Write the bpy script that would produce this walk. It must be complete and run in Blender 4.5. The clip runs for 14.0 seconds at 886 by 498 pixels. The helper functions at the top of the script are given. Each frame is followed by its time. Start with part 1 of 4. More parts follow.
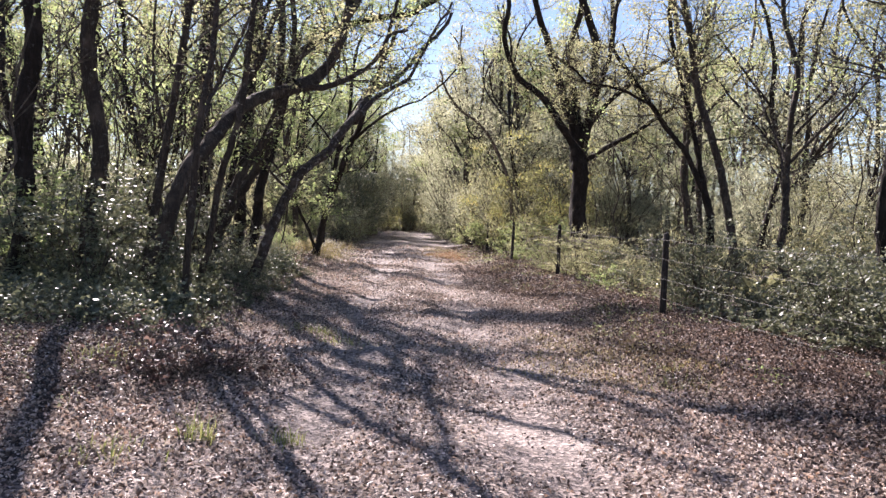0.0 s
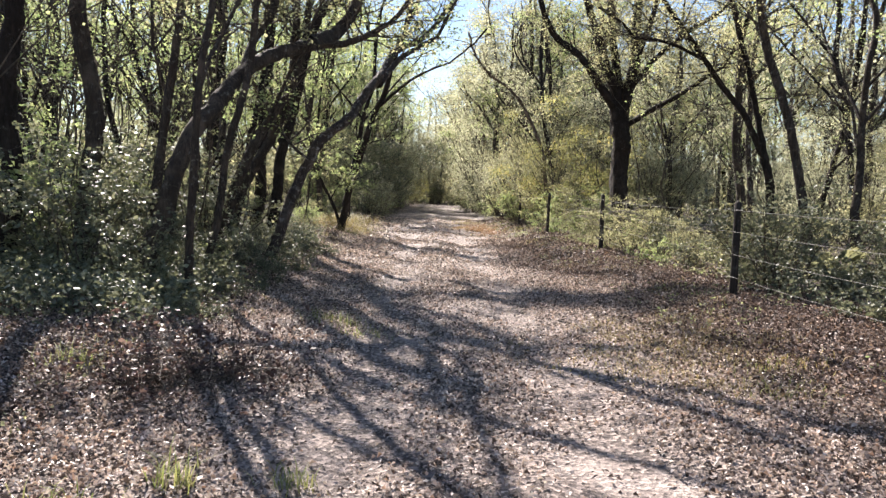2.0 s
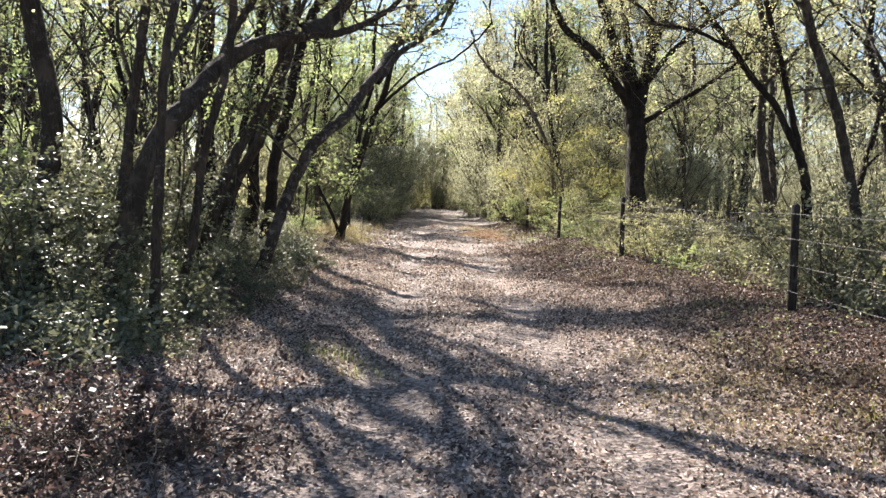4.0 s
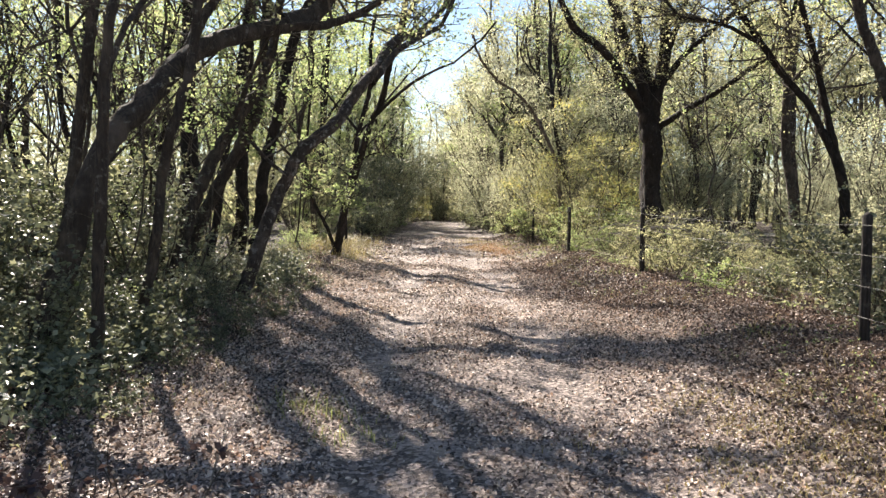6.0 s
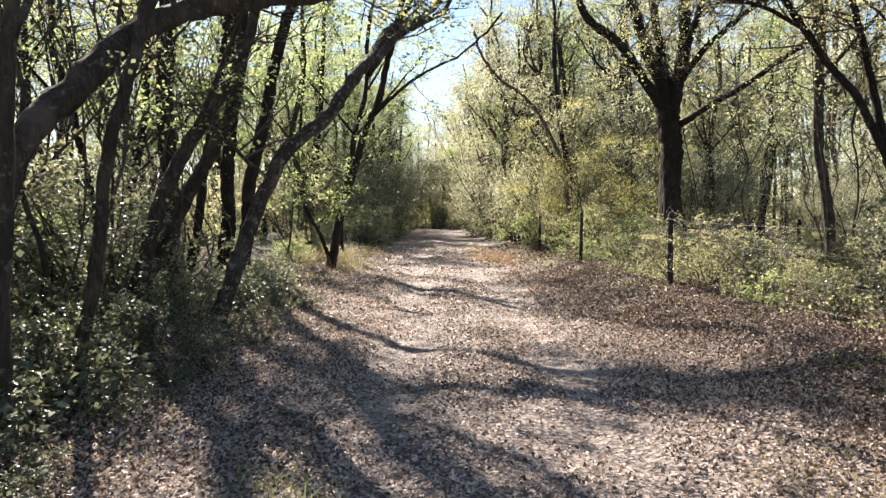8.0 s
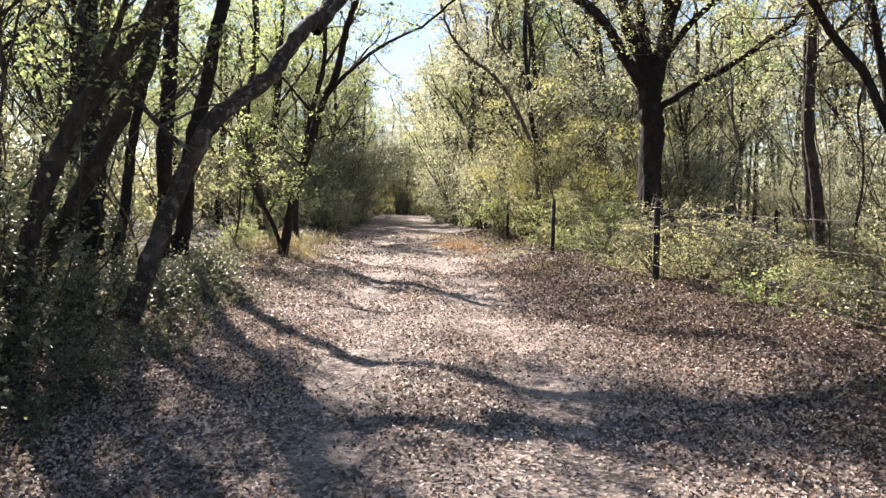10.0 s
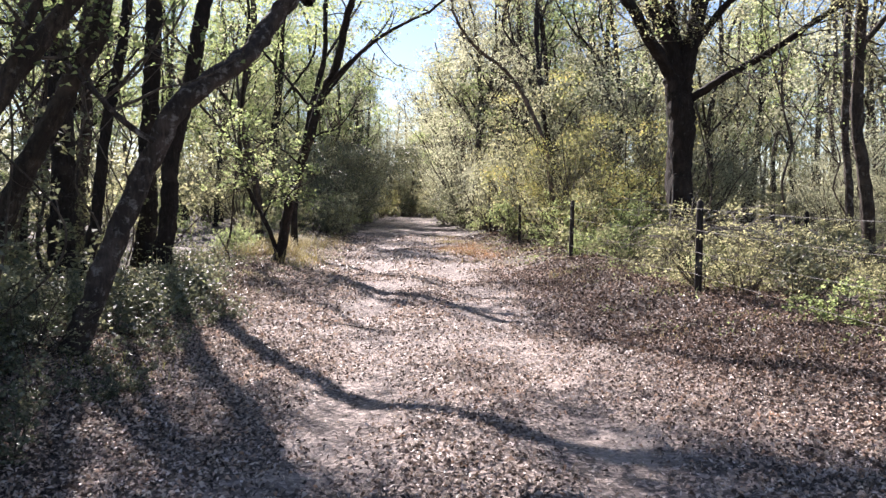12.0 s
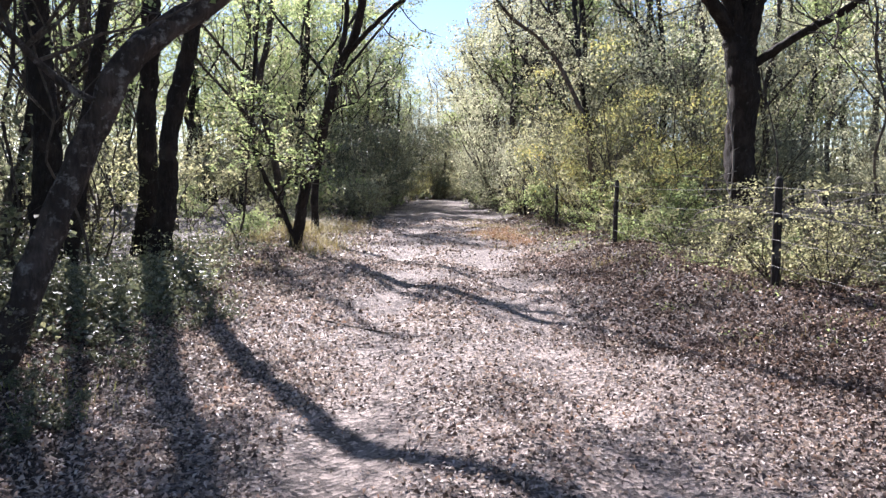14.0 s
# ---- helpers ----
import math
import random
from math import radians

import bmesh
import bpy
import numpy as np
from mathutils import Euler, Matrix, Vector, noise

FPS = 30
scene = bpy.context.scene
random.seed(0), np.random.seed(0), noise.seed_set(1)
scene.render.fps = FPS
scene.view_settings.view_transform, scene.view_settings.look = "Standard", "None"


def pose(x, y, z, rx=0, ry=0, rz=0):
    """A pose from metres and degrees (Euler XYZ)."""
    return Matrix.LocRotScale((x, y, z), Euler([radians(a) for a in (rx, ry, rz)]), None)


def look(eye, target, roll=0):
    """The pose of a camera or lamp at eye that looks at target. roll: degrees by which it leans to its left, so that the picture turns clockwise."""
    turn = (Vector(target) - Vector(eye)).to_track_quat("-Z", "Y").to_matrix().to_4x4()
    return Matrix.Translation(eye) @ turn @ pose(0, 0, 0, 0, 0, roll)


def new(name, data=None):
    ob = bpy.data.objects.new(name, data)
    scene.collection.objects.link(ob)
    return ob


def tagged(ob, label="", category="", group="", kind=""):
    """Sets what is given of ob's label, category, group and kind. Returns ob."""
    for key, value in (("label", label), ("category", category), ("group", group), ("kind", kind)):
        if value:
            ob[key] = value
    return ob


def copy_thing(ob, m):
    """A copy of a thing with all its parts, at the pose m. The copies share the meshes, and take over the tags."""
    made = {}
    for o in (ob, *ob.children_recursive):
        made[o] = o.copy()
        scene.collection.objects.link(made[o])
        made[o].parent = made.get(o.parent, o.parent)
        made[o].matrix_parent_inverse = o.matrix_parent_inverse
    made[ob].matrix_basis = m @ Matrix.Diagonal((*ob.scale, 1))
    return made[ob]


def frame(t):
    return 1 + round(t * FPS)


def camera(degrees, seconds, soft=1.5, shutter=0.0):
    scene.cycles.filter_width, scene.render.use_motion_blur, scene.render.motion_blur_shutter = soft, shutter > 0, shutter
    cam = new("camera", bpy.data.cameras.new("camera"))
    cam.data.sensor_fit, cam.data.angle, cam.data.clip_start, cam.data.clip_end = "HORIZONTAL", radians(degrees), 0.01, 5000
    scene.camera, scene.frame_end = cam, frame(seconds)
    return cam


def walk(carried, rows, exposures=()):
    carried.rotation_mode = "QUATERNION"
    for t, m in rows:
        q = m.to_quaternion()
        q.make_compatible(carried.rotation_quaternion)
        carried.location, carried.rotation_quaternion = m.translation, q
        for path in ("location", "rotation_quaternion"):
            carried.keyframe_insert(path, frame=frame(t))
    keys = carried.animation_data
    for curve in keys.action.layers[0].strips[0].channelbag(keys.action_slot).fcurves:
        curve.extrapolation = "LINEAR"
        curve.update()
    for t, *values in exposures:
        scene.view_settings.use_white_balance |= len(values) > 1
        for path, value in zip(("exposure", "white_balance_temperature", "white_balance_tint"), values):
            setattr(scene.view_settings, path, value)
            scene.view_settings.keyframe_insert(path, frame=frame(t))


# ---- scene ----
cam = camera(62.5, 14.0, soft=1.4)
METRES, EYE, TILT, LEAN, TURN = 9.7, 1.5, 0.0, 0.0, 0.0
ROWS = [
    (0.0, 0.0, 0.0, 0.0, 0.1, -2.26, -2.56),
    (0.5, -0.0022, 0.0317, -0.0021, 0.6, -2.65, -2.82),
    (1.0, -0.0099, 0.0665, -0.0014, 1.16, -3.28, -2.75),
    (1.5, -0.009, 0.1013, -0.0025, 1.72, -3.97, -2.35),
    (2.0, -0.0143, 0.1354, -0.0032, 2.19, -4.5, -1.81),
    (2.5, -0.0215, 0.1678, -0.0009, 2.45, -4.61, -1.37),
    (3.0, -0.022, 0.203, -0.0005, 2.49, -4.39, -1.2),
    (5.5, -0.0429, 0.371, -0.0026, 2.14, -3.75, -0.31),
    (6.0, -0.04, 0.4065, -0.0002, 2.33, -3.24, -0.23),
    (6.5, -0.0468, 0.4438, -0.0017, 2.53, -2.77, -0.12),
    (7.0, -0.0504, 0.4775, -0.0015, 2.63, -2.42, 0.04),
    (7.5, -0.0511, 0.5158, 0.0005, 2.56, -2.41, 0.2),
    (8.0, -0.0579, 0.5542, -0.0014, 2.2, -2.65, 0.28),
    (8.5, -0.0574, 0.5901, -0.0033, 1.38, -2.98, 0.15),
    (9.0, -0.0571, 0.6278, -0.0027, 0.39, -3.34, -0.06),
    (11.5, -0.0635, 0.8095, -0.0029, -0.83, -3.88, -0.63),
    (12.0, -0.0658, 0.8443, -0.0043, -0.15, -3.6, -0.37),
    (12.5, -0.0644, 0.8777, -0.0051, 0.63, -3.47, -0.01),
    (13.0, -0.059, 0.915, -0.0045, 1.33, -3.72, 0.2),
    (13.5, -0.0611, 0.9543, -0.0065, 1.96, -4.35, 0.16),
    (14.0, -0.0589, 0.9929, -0.0084, 2.46, -4.96, -0.1),
]
walk(cam, [(t, pose(0, 0, EYE, TILT, LEAN, TURN) @ pose(METRES * x, METRES * y, METRES * z, 90 + pitch, roll, yaw)) for t, x, y, z, yaw, pitch, roll in ROWS],
     exposures=[(0.0, 1.66, 6450, 24), (1.0, 1.68, 6700, 19), (3.0, 1.86, 6700, 13), (6.5, 1.86, 7000, 12), (9.0, 1.83, 7000, 13), (12.0, 1.82, 6400, 20), (14.0, 1.76, 6000, 19)])

# ---- light ----
SUN_EL, SUN_AZ = radians(37), radians(23.5)      # the sun stands ahead of the walker, to the left of the track
SUN_DIR = Vector((-math.sin(SUN_AZ) * math.cos(SUN_EL), math.cos(SUN_AZ) * math.cos(SUN_EL), math.sin(SUN_EL)))
world = bpy.data.worlds.new("sky")
scene.world = world
world.use_nodes = True
wn = world.node_tree
sky = wn.nodes.new("ShaderNodeTexSky")
sky.sky_type = "NISHITA"
sky.sun_disc = False
sky.sun_elevation = SUN_EL
sky.sun_rotation = -SUN_AZ
sky.air_density, sky.dust_density, sky.ozone_density = 1.0, 0.15, 2.0
wn.nodes["Background"].inputs["Strength"].default_value = 0.053
wn.links.new(sky.outputs["Color"], wn.nodes["Background"].inputs["Color"])
sun_data = bpy.data.lights.new("sun", "SUN")
sun_data.energy, sun_data.angle, sun_data.color = 5.0, radians(0.53), (1.0, 0.95, 0.89)
sun = new("sun", sun_data)
sun.matrix_world = look(SUN_DIR * 60, (0, 0, 0))


# ---- materials ----
class Nodes:
    """Short ways to make the nodes of one material."""

    def __init__(self, name):
        self.mat = bpy.data.materials.new(name)
        self.mat.use_nodes = True
        self.tree = self.mat.node_tree
        self.bsdf = self.tree.nodes["Principled BSDF"]
        self.out = self.tree.nodes["Material Output"]

    def add(self, kind, **values):
        node = self.tree.nodes.new("ShaderNode" + kind)
        for key, value in values.items():
            node.inputs[key.replace("_", " ")].default_value = value
        return node

    def link(self, a, b):
        self.tree.links.new(a, b)

    def where(self):
        return self.add("NewGeometry").outputs["Position"]

    def noise(self, scale, detail=4, vector=None, rough=0.55):
        node = self.add("TexNoise", Scale=scale, Detail=detail, Roughness=rough)
        if vector is not None:
            self.link(vector, node.inputs["Vector"])
        return node.outputs["Fac"]

    def ramp(self, fac, stops, smooth=False):
        node = self.tree.nodes.new("ShaderNodeValToRGB")
        if smooth:
            node.color_ramp.interpolation = "EASE"
        el = node.color_ramp.elements
        while len(el) < len(stops):
            el.new(0.5)
        for e, (p, c) in zip(el, stops):
            e.position, e.color = p, (*c, 1) if len(c) == 3 else c
        self.link(fac, node.inputs["Fac"])
        return node.outputs["Color"]

    def mix(self, fac, a, b, mode="MIX"):
        node = self.tree.nodes.new("ShaderNodeMix")
        node.data_type, node.blend_type = "RGBA", mode
        for value, socket in ((fac, node.inputs[0]), (a, node.inputs[6]), (b, node.inputs[7])):
            if isinstance(value, (int, float)):
                socket.default_value = value
            elif isinstance(value, tuple):
                socket.default_value = (*value, 1)
            else:
                self.link(value, socket)
        return node.outputs[2]

    def math(self, op, a, b):
        node = self.tree.nodes.new("ShaderNodeMath")
        node.operation = op
        for value, socket in ((a, node.inputs[0]), (b, node.inputs[1])):
            if isinstance(value, (int, float)):
                socket.default_value = value
            else:
                self.link(value, socket)
        return node.outputs[0]

    def bump(self, height, strength, distance):
        node = self.add("Bump", Strength=strength, Distance=distance)
        self.link(height, node.inputs["Height"])
        self.link(node.outputs["Normal"], self.bsdf.inputs["Normal"])

    def done(self, colour, rough=0.8, spec=0.5):
        if isinstance(colour, tuple):
            self.bsdf.inputs["Base Color"].default_value = (*colour, 1)
        else:
            self.link(colour, self.bsdf.inputs["Base Color"])
        if isinstance(rough, (int, float)):
            self.bsdf.inputs["Roughness"].default_value = rough
        else:
            self.link(rough, self.bsdf.inputs["Roughness"])
        self.bsdf.inputs["Specular IOR Level"].default_value = spec
        return self.mat


def bark(name, dark, mid, lichen, amount):
    n = Nodes(name)
    at = n.add("TexCoord").outputs["Object"]
    stretch = n.add("Mapping")
    stretch.inputs["Scale"].default_value = (1, 1, 0.22)
    n.link(at, stretch.inputs["Vector"])
    ridges = n.noise(38, 6, stretch.outputs["Vector"], 0.65)
    plates = n.noise(9, 5, stretch.outputs["Vector"])
    spots = n.noise(11, 6, at, 0.7)
    colour = n.ramp(ridges, [(0.3, dark), (0.68, mid)])
    colour = n.mix(n.ramp(plates, [(0.42, (0, 0, 0)), (0.6, (0.85, 0.85, 0.85))]), colour, tuple(c * 0.4 for c in mid))
    colour = n.mix(n.ramp(n.noise(3.2, 3, at), [(0.52, (0, 0, 0)), (0.7, (0.6, 0.6, 0.6))]), colour, tuple(c * 1.5 for c in mid))
    colour = n.mix(n.ramp(spots, [(0.62 - amount, (0, 0, 0)), (0.74 - amount, (0.85, 0.85, 0.85))]), colour, lichen)
    n.bump(n.math("ADD", ridges, plates), 1.0, 0.05)
    return n.done(colour, 0.9, 0.25)


def leaf(name, stops, translucent=0.45, rough=0.42, spec=0.5):
    """A thin leaf that lets part of the light through; every leaf has its own tone."""
    n = Nodes(name)
    each = n.add("NewGeometry").outputs["Random Per Island"]
    colour = n.ramp(each, stops)
    patch = n.noise(0.7, 2, n.where())
    colour = n.mix(n.ramp(patch, [(0.35, (0.62, 0.66, 0.6)), (0.65, (1.0, 1.0, 1.0))]), (0, 0, 0), colour)
    n.done(colour, rough, spec)
    glow = n.add("BsdfTranslucent")
    n.link(n.mix(1.0, colour, (1.2, 1.18, 1.02), "MULTIPLY"), glow.inputs["Color"])
    both = n.add("MixShader", Fac=translucent)
    n.link(n.bsdf.outputs[0], both.inputs[1])
    n.link(glow.outputs[0], both.inputs[2])
    n.link(both.outputs[0], n.out.inputs["Surface"])
    return n.mat


BARK_OAK = bark("oak bark", (0.009, 0.007, 0.006), (0.048, 0.036, 0.029), (0.14, 0.135, 0.12), 0.02)
BARK_GREY = bark("grey bark", (0.02, 0.016, 0.013), (0.105, 0.081, 0.064), (0.20, 0.19, 0.165), 0.05)
BARK_PINE = bark("pine bark", (0.06, 0.045, 0.038), (0.20, 0.15, 0.12), (0.26, 0.23, 0.2), 0.0)
BARK_PALE = bark("lichened bark", (0.02, 0.016, 0.014), (0.115, 0.09, 0.076), (0.30, 0.28, 0.26), 0.08)
TWIG = bark("twig bark", (0.05, 0.04, 0.032), (0.15, 0.12, 0.095), (0.24, 0.23, 0.2), 0.05)
DEAD = bark("dead wood", (0.16, 0.14, 0.12), (0.42, 0.37, 0.32), (0.5, 0.47, 0.43), 0.05)
LEAF_DARK = leaf("glossy dark leaf", [(0, (0.09, 0.105, 0.07)), (0.6, (0.19, 0.205, 0.13)), (1, (0.34, 0.34, 0.23))], 0.32, 0.45, 0.38)
LEAF_GREEN = leaf("green leaf", [(0, (0.15, 0.168, 0.11)), (0.6, (0.24, 0.25, 0.155)), (1, (0.35, 0.34, 0.205))], 0.55, 0.55, 0.3)
LEAF_LIME = leaf("lime leaf", [(0, (0.225, 0.295, 0.14)), (0.6, (0.345, 0.415, 0.2)), (1, (0.48, 0.51, 0.27))], 0.7, 0.55, 0.25)
LEAF_OLIVE = leaf("olive leaf", [(0, (0.21, 0.218, 0.13)), (0.6, (0.335, 0.335, 0.205)), (1, (0.46, 0.425, 0.27))], 0.7, 0.6, 0.2)
LEAF_GOLD = leaf("golden leaf", [(0, (0.26, 0.29, 0.12)), (0.6, (0.38, 0.375, 0.15)), (1, (0.50, 0.40, 0.16))], 0.66, 0.6, 0.2)
LEAF_GREY = leaf("grey-green leaf", [(0, (0.25, 0.265, 0.195)), (0.6, (0.395, 0.405, 0.295)), (1, (0.53, 0.515, 0.385))], 0.7, 0.6, 0.2)
LITTER = leaf("fallen leaf", [(0, (0.045, 0.033, 0.029)), (0.32, (0.165, 0.122, 0.104)), (0.52, (0.51, 0.405, 0.35)), (0.85, (0.88, 0.765, 0.69)), (1, (0.55, 0.35, 0.24))], 0.16, 0.46, 0.45)
# the browner leaves of the banks, toned down further to hold the bank's shade
BROWN_LITTER = leaf("brown fallen leaf", [(0, (0.035, 0.024, 0.02)), (0.38, (0.10, 0.068, 0.057)), (0.68, (0.27, 0.19, 0.158)), (0.92, (0.48, 0.37, 0.31)), (1, (0.48, 0.31, 0.19))], 0.12, 0.52, 0.32)
DRY_GRASS = leaf("dry grass", [(0, (0.26, 0.20, 0.08)), (0.6, (0.45, 0.37, 0.17)), (1, (0.50, 0.45, 0.26))], 0.35, 0.55, 0.3)
GREEN_GRASS = leaf("green grass", [(0, (0.18, 0.22, 0.07)), (0.6, (0.32, 0.35, 0.13)), (1, (0.48, 0.46, 0.22))], 0.4, 0.5, 0.3)
RUST_GRASS = leaf("rusty grass", [(0, (0.24, 0.12, 0.06)), (0.6, (0.40, 0.22, 0.11)), (1, (0.48, 0.32, 0.18))], 0.3, 0.6, 0.2)
RED_LEAF = leaf("red-brown leaf", [(0, (0.05, 0.03, 0.03)), (0.6, (0.12, 0.075, 0.07)), (1, (0.23, 0.155, 0.14))], 0.35, 0.5, 0.4)


def ground_mat(name, low, mid, high, sand, sand_amount):
    n = Nodes(name)
    at = n.where()
    flakes = n.add("TexVoronoi", Scale=34, Randomness=1.0)
    n.link(at, flakes.inputs["Vector"])
    fine = n.noise(70, 5, at, 0.7)
    colour = n.ramp(flakes.outputs["Color"], [(0.25, low), (0.5, mid), (0.8, high)])
    colour = n.mix(0.35, colour, n.ramp(fine, [(0.3, low), (0.7, high)]))
    colour = n.mix(n.ramp(n.noise(1.1, 6, at, 0.65), [(0.55 - sand_amount, (0, 0, 0)), (0.72 - sand_amount, (0.9, 0.9, 0.9))]), colour,
                   n.ramp(fine, [(0.3, tuple(c * 0.72 for c in sand)), (0.7, sand)]))
    n.bump(n.math("ADD", fine, flakes.outputs["Distance"]), 0.7, 0.025)
    return n.done(colour, 0.85, 0.3)


# low tones pushed near black so gaps between leaves read as shaded
GROUND = ground_mat("forest floor", (0.010, 0.008, 0.007), (0.05, 0.037, 0.031), (0.22, 0.17, 0.145), (0.20, 0.155, 0.13), -0.1)
TRACK = ground_mat("sandy track", (0.016, 0.012, 0.011), (0.13, 0.098, 0.084), (0.46, 0.375, 0.33), (0.54, 0.45, 0.395), 0.02)
SAND = ground_mat("pale sand", (0.28, 0.24, 0.19), (0.42, 0.36, 0.29), (0.52, 0.46, 0.38), (0.55, 0.49, 0.41), 0.2)


def post_mat():
    n = Nodes("weathered post")
    at = n.add("TexCoord").outputs["Object"]
    stretch = n.add("Mapping")
    stretch.inputs["Scale"].default_value = (1, 1, 0.08)
    n.link(at, stretch.inputs["Vector"])
    grain = n.noise(60, 6, stretch.outputs["Vector"])
    colour = n.ramp(grain, [(0.3, (0.012, 0.010, 0.009)), (0.7, (0.055, 0.046, 0.04))])
    colour = n.mix(n.ramp(n.noise(6, 4, at), [(0.55, (0, 0, 0)), (0.7, (0.6, 0.6, 0.6))]), colour, (0.15, 0.14, 0.12))
    n.bump(grain, 0.8, 0.01)
    return n.done(colour, 0.9, 0.2)


def wire_mat():
    n = Nodes("galvanised wire")
    n.bsdf.inputs["Metallic"].default_value = 0.15
    return n.done(n.ramp(n.noise(40, 3, n.where()), [(0.4, (0.13, 0.12, 0.11)), (0.6, (0.28, 0.265, 0.25))]), 0.75)


POST, WIRE = post_mat(), wire_mat()


# ---- shapes ----
def build(name, verts, quads=(), tris=(), material=None, smooth=False):
    """A mesh from arrays of points, four-sided and three-sided faces."""
    verts = np.asarray(verts, dtype=np.float32).reshape(-1, 3)
    quads = np.asarray(quads, dtype=np.int32).reshape(-1, 4)
    tris = np.asarray(tris, dtype=np.int32).reshape(-1, 3)
    me = bpy.data.meshes.new(name)
    me.vertices.add(len(verts))
    me.vertices.foreach_set("co", verts.ravel())
    me.loops.add(quads.size + tris.size)
    me.loops.foreach_set("vertex_index", np.concatenate([quads.ravel(), tris.ravel()]))
    me.polygons.add(len(quads) + len(tris))
    me.polygons.foreach_set("loop_start", np.concatenate([np.arange(len(quads)) * 4, quads.size + np.arange(len(tris)) * 3]).astype(np.int32))
    me.polygons.foreach_set("use_smooth", np.full(len(quads) + len(tris), smooth))
    me.update(calc_edges=True)
    if material:
        me.materials.append(material)
    return me


def part(name, mesh, parent, label="", kind=""):
    ob = new(name, mesh)
    ob.parent = parent
    return tagged(ob, label=label, kind=kind)


def spline(points, step=0.25):
    """A smooth line through the points, in even steps."""
    p = np.asarray(points, dtype=float)
    if len(p) < 3:
        n = max(2, int(np.linalg.norm(p[-1] - p[0]) / step) + 1)
        return p[0] + (p[-1] - p[0]) * np.linspace(0, 1, n)[:, None]
    q = np.vstack([2 * p[0] - p[1], p, 2 * p[-1] - p[-2]])
    out = []
    for i in range(1, len(q) - 2):
        n = max(2, int(np.linalg.norm(q[i + 1] - q[i]) / step) + 1)
        s = np.linspace(0, 1, n, endpoint=False)[:, None]
        a, b, c, d = q[i - 1], q[i], q[i + 1], q[i + 2]
        out.append(0.5 * (2 * b + (c - a) * s + (2 * a - 5 * b + 4 * c - d) * s ** 2 + (3 * b - a - 3 * c + d) * s ** 3))
    return np.vstack(out + [p[-1:]])


